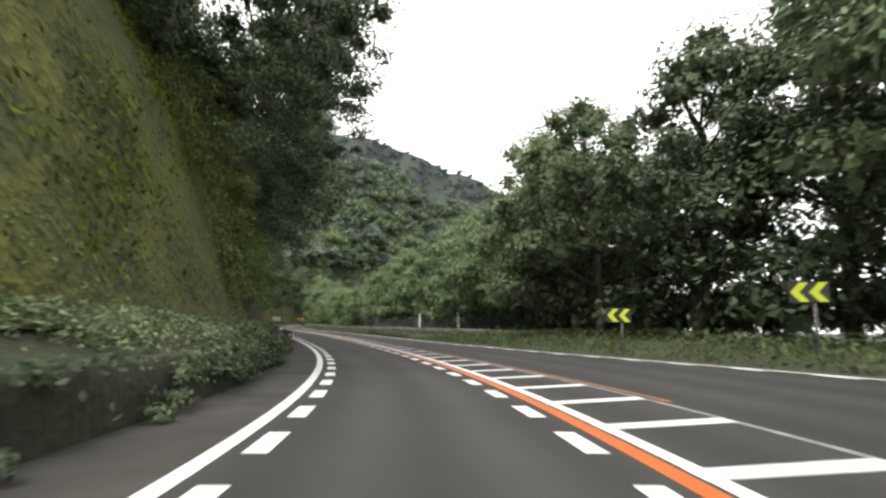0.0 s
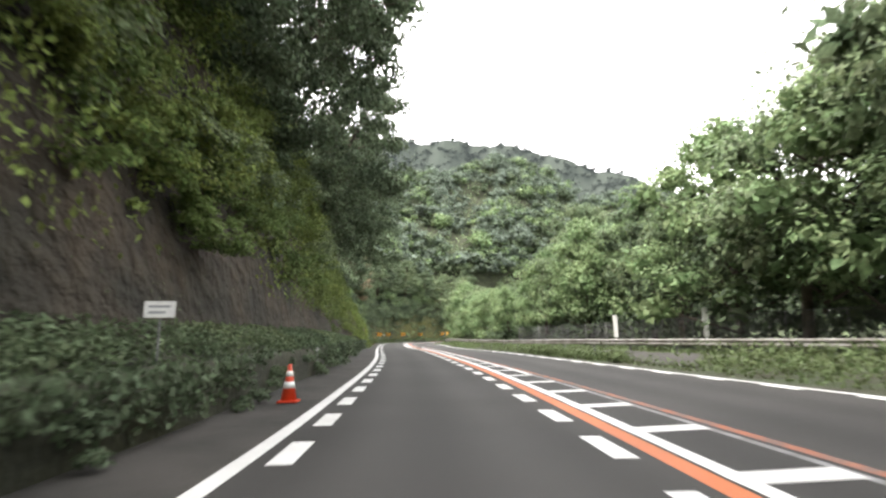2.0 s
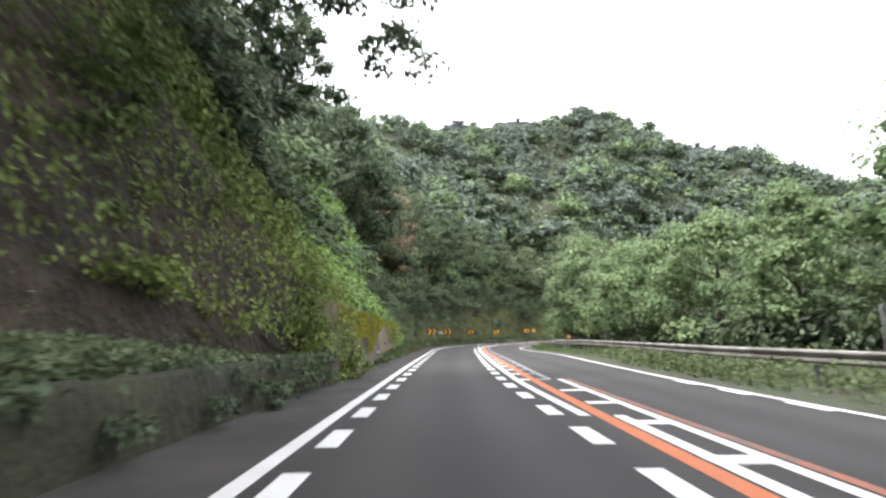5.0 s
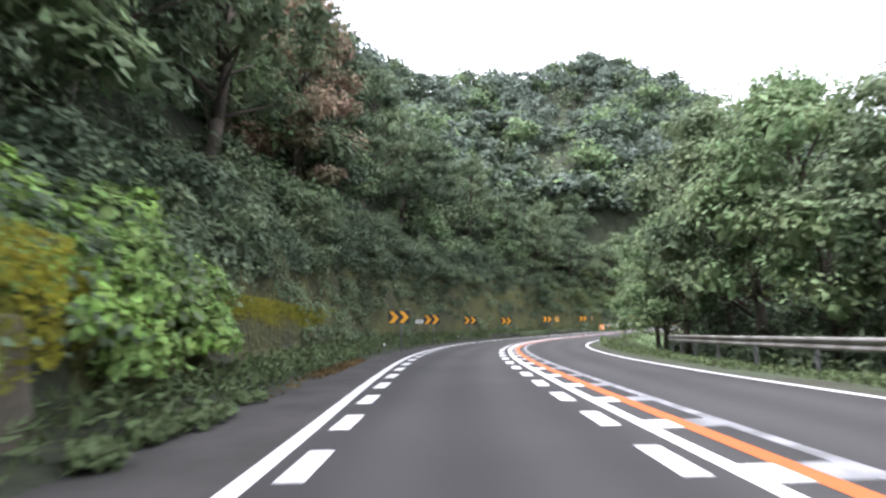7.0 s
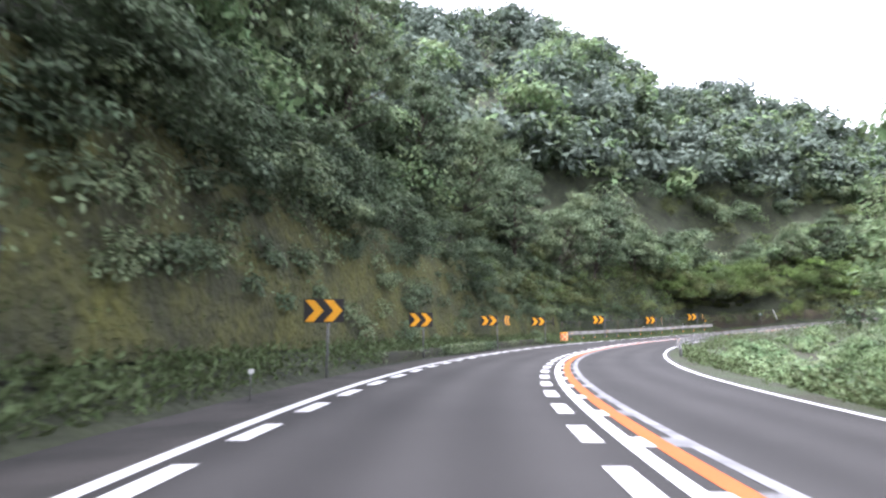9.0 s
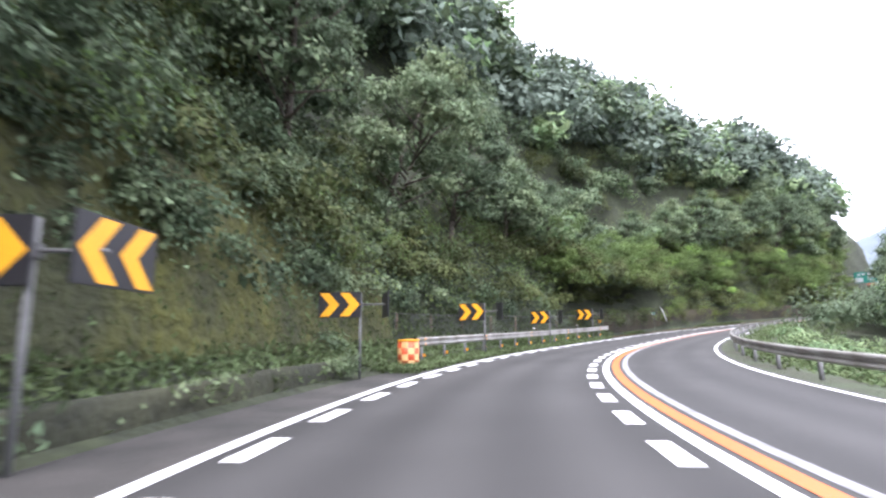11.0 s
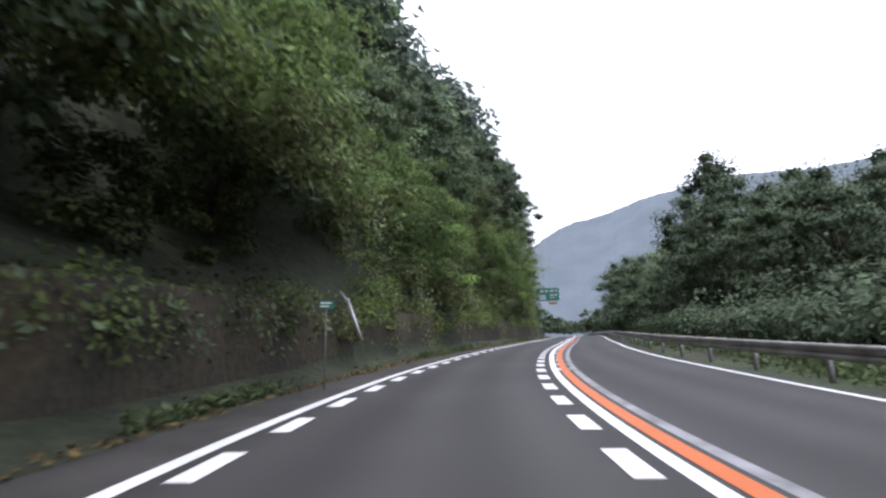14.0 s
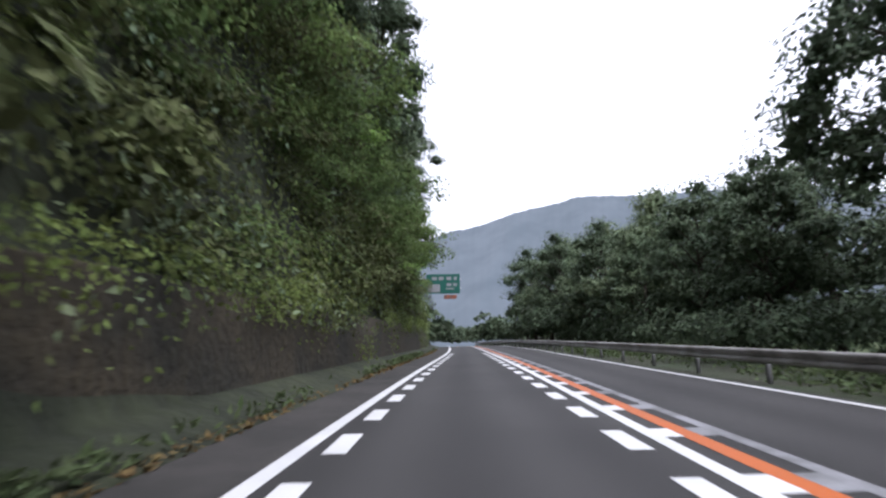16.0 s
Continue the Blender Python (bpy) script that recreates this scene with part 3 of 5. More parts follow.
def bank(s, w):
    """A point on the right-hand bank: w from 0 at the road's edge to 5 far down."""
    s, w = np.broadcast_arrays(np.asarray(s, float), np.asarray(w, float))
    k = np.clip(np.floor(w).astype(int), 0, 4)
    prof = np.stack([[np.interp(s, RS, RK[:, i, c]) for c in (0, 1)] for i in range(6)], 0)
    a = np.array([np.choose(k, prof[:5, c]) for c in (0, 1)])
    b = np.array([np.choose(k, prof[1:, c]) for c in (0, 1)])
    lat, z = a + (b - a) * (w - k)
    z = z + np.clip(w - 1, 0, 1) * 0.18 * wavy(s, lat * 2, 2.2, 5, 1.6)
    return at(s, lat + right_line(s), z - 0.01)


tagged(new("ground_right", sheet("ground_right", bank(ss[:, None], np.linspace(0, 5, 41)[None]), GRASSY)), "grassy earth bank falling away from the road", "bank", kind="structure")
q = np.arange(50, 92.1, 1.0)
tagged(new("pavement", sheet("pavement", bank(q[:, None], 1.3 + (np.interp(q, [50, 54, 64, 78, 92], [1.32, 2.5, 2.5, 2.0, 1.32])[:, None] - 1.3) * np.linspace(0, 1, 9)[None]) + np.array([0, 0, 0.05]), SHOULDER)), "grey asphalt lay-by between the grass strip and the crash barrier", "lay-by", kind="structure")
gx, gy = np.meshgrid(np.concatenate([np.linspace(-3000, -500, 8), np.linspace(-400, 600, 40), np.linspace(700, 3500, 8)]), np.concatenate([np.linspace(-3000, -300, 8), np.linspace(-200, 700, 36), np.linspace(800, 3500, 8)]), indexing="ij")
tagged(new("ground", sheet("ground", np.stack([gx, gy, -17 + 2.0 * np.sin(gx / 90) * np.cos(gy / 70)], -1), EARTH)), "valley floor of dark soil and scrub", "ground", kind="structure")
# ---------------------------------------------------------------- vegetation
rng = np.random.default_rng(7)


def foliage(name, me, label, category, kind="stuff"):
    return tagged(new(name, me), label, category, kind=kind)


def tree_meshes(seed, height, spread, mat, blobs=44, per=130, leaf=0.16, low=0.28):
    """Trunk with limbs, and a crown of leaf clumps on them."""
    r = np.random.default_rng(seed)
    bm = bmesh.new()

    def limb(a, b, ra, rb, seg=7):
        d = Vector(b) - Vector(a)
        tube(ra, rb, d.length, Matrix.Translation(a) @ d.to_track_quat("Z", "Y").to_matrix().to_4x4(), seg, bm)

    bend = r.normal(0, 0.05, 2) * height
    knots = [Vector((bend[0] * f * f, bend[1] * f * f, height * f * 0.85)) for f in (0, 0.2, 0.4, 0.6, 0.8, 1.0)]
    knots[0].z = -0.6
    base = 0.018 * height + 0.04
    for i in range(5):
        limb(knots[i], knots[i + 1], base * (1 - 0.17 * i), base * (1 - 0.17 * (i + 1)))
    centres, radii = [], []
    for i in range(blobs):
        f = low + (1 - low) * (i + 0.5) / blobs
        k = knots[0].lerp(knots[-1], f)
        a = i * 2.4 + r.normal(0, 0.4)
        shape = math.sin(math.pi * min(1.0, 0.22 + 0.78 * (f - low) / (1 - low))) ** 0.7
        out = spread * shape * r.uniform(0.45, 1.0)
        c = Vector((k.x + math.cos(a) * out, k.y + math.sin(a) * out, k.z + height * 0.12 * r.uniform(0.2, 1.2)))
        centres.append(c), radii.append(spread * r.uniform(0.24, 0.46))
        if i % 2 == 0:
            limb(k - Vector((0, 0, height * 0.08)), c, base * 0.35, base * 0.08, 5)
    wood = bpy.data.meshes.new("trunk")
    bm.to_mesh(wood)
    bm.free()
    wood.materials.append(BARK)
    c, q = np.array(centres), np.array(radii)
    p, nrm = blob_points(c, q, per, r, 0.6)
    return wood, leaf_mesh("crown", p, nrm, leaf, mat, r, 0.4, 0.6, 0.45, (c, q * 0.6), rise=0.6, inner=56)


TREES = [tree_meshes(11, 14, 4.4, LEAF_DARK), tree_meshes(12, 17, 5.2, LEAF), tree_meshes(13, 12, 4.4, LEAF), tree_meshes(14, 16, 4.6, LEAF_DARK, low=0.4),
         tree_meshes(15, 11, 4.4, LEAF_LIGHT, 44, 140, 0.15, 0.18), tree_meshes(16, 13, 3.6, LEAF_BROWN, low=0.1), tree_meshes(17, 8, 3.4, LEAF_LIGHT, 32, 150, 0.14, 0.12)]
FAR_TREES = [tree_meshes(11, 14, 4.4, LEAF_DARK, 36, 62, 0.29), tree_meshes(12, 17, 5.2, LEAF, 36, 62, 0.29), tree_meshes(13, 12, 4.4, LEAF, 36, 62, 0.27), tree_meshes(14, 16, 4.6, LEAF_DARK, 36, 62, 0.29, 0.4),
             TREES[4], TREES[5], TREES[6]]
WORDS = ["dark green broadleaf tree with a dense crown", "tall green broadleaf tree with spreading limbs", "mid-green roadside tree with a round crown", "dark tall tree with bare lower trunk",
         "fresh green young tree with feathery foliage", "tree with rusty brown-green foliage", "small bright green leafy tree"]


def tree(kind, place, scale=1.0, turn=0.0, group="roadside trees", lean=0.0, way=0.0, meshes=TREES):
    """lean: degrees to the right of the way that it faces along the road."""
    ob = tagged(new("tree"), WORDS[kind], "tree", group)
    wood, crown = meshes[kind]
    child("trunk", wood, ob), child("crown", crown, ob)
    ob.matrix_basis = pose(*place) @ pose(0, 0, 0, 0, 0, way) @ pose(0, 0, 0, 0, lean, 0) @ pose(0, 0, 0, 0, 0, turn) @ Matrix.Diagonal((scale, scale, scale, 1))
    return ob


# right-hand roadside trees: along the road, beyond the edge line, kind, scale
for s, over, kind, scale in [(-4, 7, 0, 1.1), (5, 9, 3, 1.1), (13, 7.5, 1, 1.0), (20, 10, 3, 1.1), (25, 7.5, 0, 1.1), (31, 6.5, 1, 0.9), (36, 8.5, 2, 1.1), (41, 10.5, 0, 0.95), (47, 11.5, 1, 1.15), (53, 12.5, 4, 1.3), (59, 12.5, 2, 1.2), (65, 13, 4, 1.3),
                             (71, 12.5, 2, 0.95), (77, 13.5, 0, 0.95), (83, 14, 4, 1.1), (89, 12.5, 4, 1.1), (95, 13.5, 1, 0.95), (101, 11.5, 4, 1.0), (108, 8.5, 4, 0.65), (115, 8, 6, 0.95), (121, 7.5, 4, 0.7), (127, 7, 6, 1.0), (133, 7.5, 4, 0.75), (139, 7, 2, 0.8),
                             (145, 7.5, 4, 1.0), (151, 7, 2, 1.05), (158, 7.5, 1, 0.68), (163, 6.0, 4, 0.8), (167.5, 5.2, 2, 0.74), (172, 5.0, 4, 0.72), (178, 6, 4, 0.6)]:
    tree(kind, at(s, over + float(tree_line(s)), 0.1), scale, s * 37 % 360)
for s, over, kind, scale in [(-8, 16, 1, 1.0), (10, 17, 0, 1.1), (21, 17, 1, 1.0), (32, 15, 3, 1.0), (46, 17, 1, 0.9), (60, 18, 0, 0.9), (76, 18, 3, 0.9), (92, 16, 0, 1.0), (108, 17, 2, 0.8), (124, 16, 2, 0.8), (140, 15, 0, 0.8), (156, 15, 0, 0.9)]:
    tree(kind, at(s, over + float(tree_line(s)), -1.6), scale, s * 53 % 360, meshes=FAR_TREES)
for s, over, kind, scale in [(252, 14, 0, 0.55), (260, 10, 4, 0.45), (267, 10, 0, 0.52), (274, 10, 0, 0.55), (281, 9, 0, 0.6), (288, 8, 0, 0.62), (295, 7, 3, 0.62), (299, 8, 0, 0.72), (302, 9, 3, 0.93), (312, 7, 0, 0.66), (319, 7, 0, 0.68), (326, 6, 2, 0.78), (334, 6, 0, 0.74), (342, 5.5, 2, 0.95), (350, 5, 0, 0.88), (359, 5, 2, 1.05), (368, 4.5, 0, 0.95),
                             (285, 12, 0, 0.7), (298, 11.5, 0, 0.8), (302, 13, 0, 0.9), (314, 11, 0, 0.76), (322, 11, 0, 0.8), (330, 10, 2, 0.95), (339, 10, 0, 0.85), (262, 17, 0, 0.65), (276, 15, 3, 0.6), (292, 15, 0, 0.7), (305, 16, 3, 0.8), (378, 5, 2, 0.85)]:
    tree(kind, at(s, over + float(right_line(s)), -0.6), scale, s * 41 % 360)
for s, over, kind, scale in [(186, 9, 4, 0.6), (206, 12, 6, 0.7), (216, 11, 4, 0.5), (226, 12, 2, 0.5), (238, 12, 4, 0.6), (246, 12, 2, 0.65)]:
    tree(kind, at(s, over + float(right_line(s)), -5.0), scale, s * 41 % 360, meshes=FAR_TREES)

# trees leaning over the road from the rock face
for s, w, kind, scale, lean in [(12, 2.7, 0, 0.75, 24), (24, 2.6, 3, 0.85, 30), (33, 2.5, 0, 0.95, 34), (41, 2.5, 0, 0.95, 34), (50, 2.6, 1, 0.8, 30), (59, 2.5, 0, 0.95, 34), (68, 2.7, 3, 0.8, 26), (77, 2.4, 0, 0.9, 32), (86, 2.6, 0, 0.8, 26), (95, 2.8, 1, 0.7, 14)]:
    tree(kind, hill(s, w), scale, s * 29 % 360, "trees over the rock face", lean, heading(s))
# trees at the foot of the wooded hill
for s, w, kind, scale, lean in [(112, 3.3, 3, 0.8, 8), (119, 3.2, 0, 0.9, 8), (127, 3.1, 3, 0.8, 8), (134, 3.0, 0, 0.85, 10), (141, 2.9, 1, 0.75, 8), (148, 2.6, 5, 0.95, 4), (155, 2.8, 0, 0.8, 8), (163, 2.9, 1, 0.75, 10), (172, 2.9, 0, 0.8, 10), (181, 2.9, 3, 0.75, 8), (190, 2.9, 1, 0.7, 10),
                                (199, 2.8, 0, 0.75, 10), (208, 2.7, 1, 0.65, 10), (217, 2.4, 0, 0.7, 6), (226, 2.4, 2, 0.8, 8), (234, 2.5, 0, 0.75, 8), (243, 2.6, 2, 0.75, 8), (252, 2.8, 0, 0.65, 14), (260, 2.7, 2, 0.6, 18), (269, 2.8, 0, 0.6, 14), (278, 2.8, 2, 0.6, 12), (287, 2.7, 0, 0.65, 14), (296, 2.7, 2, 0.65, 14), (305, 2.7, 0, 0.65, 12), (314, 2.7, 3, 0.6, 12),
                                (323, 2.8, 0, 0.65, 12), (332, 2.8, 2, 0.7, 12), (341, 2.8, 0, 0.7, 14)]:
    tree(kind, hill(s, w), scale, s * 29 % 360, "trees at the hill's foot", lean, heading(s))


def woods(name, n, s0, s1, w0, w1, r0, r1, per, size, mat, label, lift, power=1.0, subs=7, clustered=False):
    hs, hw = rng.uniform(s0, s1, n), w0 + (w1 - w0) * rng.random(n) ** power
    mass = wavy(hs, hw * 25, 3.3, 7, 3) if clustered else np.zeros(n)
    hs, hw, mass = hs[mass > -0.42], hw[mass > -0.42], mass[mass > -0.42]
    n = len(hs)
    c = cover(hs, hw) + np.array([0, 0, 1.0]) * (lift * rng.uniform(0.0, 2.0, n) + 3.0 * mass)[:, None]
    p, nrm, cores = crown_points(c, rng.uniform(r0, r1, n), subs, per // subs, rng, core=0.62)
    return foliage(name, leaf_mesh(name, p, nrm, size, mat, rng, 0.38, 0.6, 0.48, cores, rise=0.6), label, "forest")


for mat, share in ((LEAF, 0.5), (LEAF_DARK, 0.28), (LEAF_LIGHT, 0.22)):
    woods("hillside_woods", int(320 * share), 100, 350, 2.7, 3.7, 2.0, 3.8, 520, 0.22, mat, "dense green woods on the steep slope above the road", 1.6, clustered=True)
# most of these crowns take the leaf colour with haze mixed in
for mat, share in ((LEAF_HAZE, 0.62), (LEAF_DARK, 0.2), (LEAF_LIGHT, 0.18)):
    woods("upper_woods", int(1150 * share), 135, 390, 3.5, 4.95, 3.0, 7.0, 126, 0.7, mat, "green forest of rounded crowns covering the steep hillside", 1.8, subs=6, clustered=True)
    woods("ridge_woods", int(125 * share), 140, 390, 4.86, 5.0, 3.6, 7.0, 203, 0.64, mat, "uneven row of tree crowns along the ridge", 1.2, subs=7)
woods("cliff_top_woods", 64, -20, 104, 3.0, 4.2, 1.9, 3.6, 308, 0.3, LEAF_DARK, "dense dark woods above the rock face", 1.2)
woods("cliff_edge_canopy", 150, 8, 104, 2.5, 3.15, 1.5, 2.8, 460, 0.15, LEAF_DARK, "dark foliage hanging over the top of the rock face", 0.6)
n = 280
hs = rng.uniform(30, 104, n)
low = np.interp(hs, [30, 70, 90, 98, 104], [1.25, 1.2, 1.15, 0.7, 0.4]) + 0.2 * wavy(hs, hs, 2.0, 4, 1.5)
p, nrm, cores = crown_points(hill(hs, low + (2.9 - low) * rng.random(n)), rng.uniform(0.6, 1.4, n), 4, 64, rng)
foliage("hanging_vines", leaf_mesh("hanging_vines", p, nrm, 0.085, VINE, rng, 0.6, 1.0, 0.5, cores, rise=0.4), "yellow-green vines hanging in clumps over the rock face", "vines")
woods("hanging_vines", 40, 24, 104, 2.2, 3.0, 0.9, 1.7, 500, 0.09, LEAF, "green creepers hanging over the rock face", 0.0)
woods("forest_edge", 110, 126, 232, 2.1, 3.2, 1.0, 2.1, 470, 0.115, LEAF_DARK, "dark green foliage of the forest's edge above the mossy slope", 0.2)
woods("forest_edge", 80, 126, 232, 2.1, 3.2, 1.0, 2.1, 470, 0.115, LEAF, "green foliage of the forest's edge above the mossy slope", 0.2)
woods("forest_edge", 40, 204, 238, 1.45, 2.6, 0.8, 1.6, 450, 0.1, LEAF, "green shrubs on the slope behind the crash barrier", 0.1)
woods("forest_edge", 165, 206, 350, 1.75, 3.0, 1.0, 2.3, 480, 0.115, LEAF_SHADE, "dark foliage of the forest's edge above the wall", 0.2)


def carpet(name, place, normal, n, s0, s1, w0, w1, size, mat, label, category, keep=None, lift=0.25, power=1.0, loose=0.8, droop=0.5, slim=0.5):
    s, w = rng.uniform(s0, s1, n), w0 + (w1 - w0) * rng.random(n) ** power
    if keep is not None:
        k = keep(s, w)
        s, w = s[k], w[k]
    nn = normal(s, w)
    p = place(s, w) + nn * (lift * rng.random(len(s))[:, None])
    return foliage(name, leaf_mesh(name, p, nn, size, mat, rng, loose, droop, slim), label, category)


def up(s, w):
    return np.broadcast_to(np.array([0.0, 0, 1.0]), (len(s), 3))


carpet("cliff_vines", hill, hill_normal, 60000, 22, 103, 1.15, 3.2, 0.085, VINE, "hanging vines over the brown rock face", "vines", lambda s, w: (1.1 * wavy(s, w * 9, 0.4, 6, 2) + 1.3 * (w - 1.4)) > rng.normal(-0.3, 0.35, len(s)), 1.0, 1.0, 0.8, 1.0)
carpet("cliff_moss_tufts", hill, hill_normal, 66000, -20, 36, 1.1, 3.2, 0.11, MOSSLEAF, "tufts of moss and hanging grass on the rock face", "moss", lambda s, w: wavy(s, w * 9, 3.4, 3, 1.1) + 0.4 * (w - 1.9) > rng.normal(0.2, 0.35, len(s)), 0.25, 1.0, 0.6, 1.5, 0.3)
carpet("foot_scrub", hill, up, 90000, -8, 101, 0.05, 1.2, 0.066, LEAF, "low green weeds and ferns on top of the low wall", "undergrowth", lambda s, w: wavy(s, w * 3, 5, 3, 0.9) > rng.normal(np.where(s < 44, -0.02, -0.15), 0.3, len(s)), 0.42, 0.8)
carpet("lower_slope_creepers", cover, hill_normal, 34000, 104, 345, 1.3, 2.8, 0.1, LEAF, "creepers and shrubs covering the lower slope", "undergrowth", lambda s, w: wavy(s, w * 8, 2.4, 7, 2) + 0.6 * (w - 2.1) > rng.normal(0.05, 0.25, len(s)), 1.1)
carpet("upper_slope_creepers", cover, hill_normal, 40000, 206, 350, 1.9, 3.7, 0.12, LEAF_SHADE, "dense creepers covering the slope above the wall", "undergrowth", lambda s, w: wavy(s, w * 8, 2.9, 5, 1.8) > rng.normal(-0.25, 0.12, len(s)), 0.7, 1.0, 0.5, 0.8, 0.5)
carpet("upper_slope_creepers", cover, hill_normal, 20000, 206, 350, 1.5, 3.3, 0.085, VINE, "yellow-green creepers trailing over the slope", "undergrowth", lambda s, w: wavy(s, w * 8, 1.4, 6, 2) > rng.normal(0.15, 0.15, len(s)), 1.2, 1.0, 0.5, 0.9, 0.5)
carpet("verge_grass", hill, up, 58000, 99, 256, 0.1, 1.5, 0.13, GRASS, "green grass and weeds along the verge", "grass", lambda s, w: (wavy(s, w * 3, 1, 4, 1.2) + w > rng.normal(0.05, 0.25, len(s))) & ((s > 151) | (w < 0.85)), 0.4, 1, 0.9, -0.6, 0.25)
carpet("bank_weeds", bank, up, 46000, -10, 330, 0.7, 2.8, 0.12, GRASS, "tall grass and weeds on the road bank", "grass", lambda s, w: (wavy(s, w * 3, 6, 5, 1.5) + 0.6 * w > rng.normal(0.6, 0.3, len(s))) & ((w < 1.28) | (w > np.interp(s, [50, 54, 64, 78, 92], [1.3, 2.5, 2.5, 2.0, 1.3]))) & ((s < 120) | (s > 164) | (w > 2.5)), 0.6, 1, 0.9, -0.6, 0.3)


def clumps(name, place, n, s0, s1, w0, w1, r0, r1, per, size, mat, label, category, lift=0.4):
    q, w = rng.uniform(s0, s1, n), rng.uniform(w0, w1, n)
    c, r = place(q, w) + np.array([0, 0, lift]), rng.uniform(r0, r1, n)
    p, nrm = blob_points(c, r, per, rng, 0.8, 0.3)
    return foliage(name, leaf_mesh(name, p, nrm, size, mat, rng, 0.42, 0.6, 0.48, (c, r * 0.62), rise=0.5), label, category)


clumps("kudzu_mass", hill, 70, 101, 120.5, 2.1, 3.4, 0.7, 1.4, 380, 0.13, KUDZU, "bright green kudzu climbing the slope above the concrete wall", "vines", 0.2)
clumps("kudzu_column", lambda s, w: at(s, left_line(s) - 2.8 - 0.3 * w, w), 95, 103, 119.5, 2.2, 9.0, 0.55, 1.1, 330, 0.11, KUDZU, "bright green kudzu climbing high over the concrete wall", "vines", 0.0)
clumps("kudzu_fringe", hill, 70, 104, 134, 1.98, 2.45, 0.45, 0.9, 330, 0.12, KUDZU, "bright green kudzu along the top of the concrete wall", "vines", 0.15)
clumps("kudzu_fall", lambda s, w: at(s, left_line(s) - 2.1 - 0.5 * w, w), 30, 123, 133.5, 0.6, 2.3, 0.35, 0.65, 300, 0.11, KUDZU, "kudzu falling over the wall's end", "vines", 0.1)


def face(lat):
    """Points on a wall's front, w metres over the road."""
    return lambda s, w: at(s, left_line(s) + lat(s), w)


def to_road(s, w):
    h = np.interp(s, AX, HD)
    return np.stack([np.cos(h), np.sin(h), 0.3 + 0 * h], -1)


def lumps(name, n, s0, s1, w0, w1, r0, r1, out, per, size, mat, label):
    """Rounded masses of foliage standing out from the slope towards the road, with dark gaps between."""
    q, w = rng.uniform(s0, s1, n), rng.uniform(w0, w1, n)
    c = cover(q, w) + to_road(q, w) * (out * rng.uniform(0.3, 1.0, n))[:, None]
    p, nrm, cores = crown_points(c, rng.uniform(r0, r1, n), 7, per, rng, 0.75)
    return foliage(name, leaf_mesh(name, p, nrm, size, mat, rng, 0.4, 0.9, 0.45, cores, rise=0.7), label, "foliage")


lumps("hanging_vines", 110, 26, 70, 1.3, 2.7, 0.7, 1.4, 0.7, 80, 0.07, VINE, "thick yellow-green vines hanging over the brown rock")
lumps("hanging_vines", 70, 34, 64, 1.24, 1.75, 0.45, 0.95, 0.6, 70, 0.065, LEAF_WARM, "yellow-green vines trailing down the brown rock")
lumps("hanging_vines", 44, 26, 74, 1.45, 2.8, 0.8, 1.5, 0.9, 80, 0.08, LEAF, "green creepers hanging in curtains over the brown rock")
carpet("wall_weeds", face(lambda s: -1.54 + 0 * s), to_road, 32000, -25, 99, 0.0, 0.85, 0.07, LEAF_DARK, "weeds and ferns growing down the low wall", "weeds", lambda s, w: wavy(s, w * 4, 2.7, 3.3, 1.0) + 1.1 * w > rng.normal(np.where(s < 22, 0.5, 0.9), 0.25, len(s)), 0.35, 0.8)
carpet("wall_moss", face(lambda s: np.interp(s, [99, 110, 127], [-1.41, -1.56, -2.21])), to_road, 15000, 100, 127, 0.5, 2.2, 0.05, YELLOWMOSS, "yellow-green moss on the upper concrete wall", "moss", lambda s, w: 1.2 * wavy(s, w * 2.5, 0.9, 2.6, 0.9) + 1.1 * (w - 1.4) > rng.normal(0.1, 0.1, len(s)), 0.06, 0.8, 0.3)
carpet("mossy_wall_coat", face(lambda s: np.interp(s, [126, 150], [-2.66, -3.56])), to_road, 42000, 128, 150, 0.4, 2.1, 0.03, YELLOWMOSS, "thick moss on the low wall", "moss", lambda s, w: 0.7 * wavy(s, w * 3, 1.9, 2.6, 0.8) + 1.6 * (w - 1.4) > rng.normal(0.0, 0.2, len(s)), 0.04, 0.8, 0.3)
carpet("forest_wall_plants", face(lambda s: np.interp(s, [251, 258, 345], [-3.14, -2.24, -2.14])), to_road, 30000, 252, 345, 0.1, 2.4, 0.06, VINE, "dark creepers hanging over the retaining wall", "creepers", lambda s, w: wavy(s, w * 3, 4.9, 4.5, 1.3) + 0.5 * (w - 1.7) > rng.normal(np.where(s < 274, 0.75, 0.15), 0.25, len(s)), 0.35, 0.8, 0.8, 1.0)
carpet("wall_foot_grass", face(lambda s: -1.35 + 0 * s), up, 16000, 258, 340, 0.0, 0.1, 0.1, GRASS, "strip of grass at the wall's foot", "grass", lambda s, w: wavy(s, w, 4.2, 5, 1.4) > rng.normal(0.2, 0.2, len(s)), 0.25, 1, 0.9, -0.6, 0.3)
carpet("verge_wall_weeds", face(lambda s: -1.69 + 0 * s), to_road, 9000, 183, 214, 0.0, 0.55, 0.08, LEAF, "weeds and moss over the low kerb wall", "weeds", lambda s, w: wavy(s, w * 4, 1.3, 3.3, 1.0) + 0.9 * w > rng.normal(0.4, 0.25, len(s)), 0.3, 0.8)
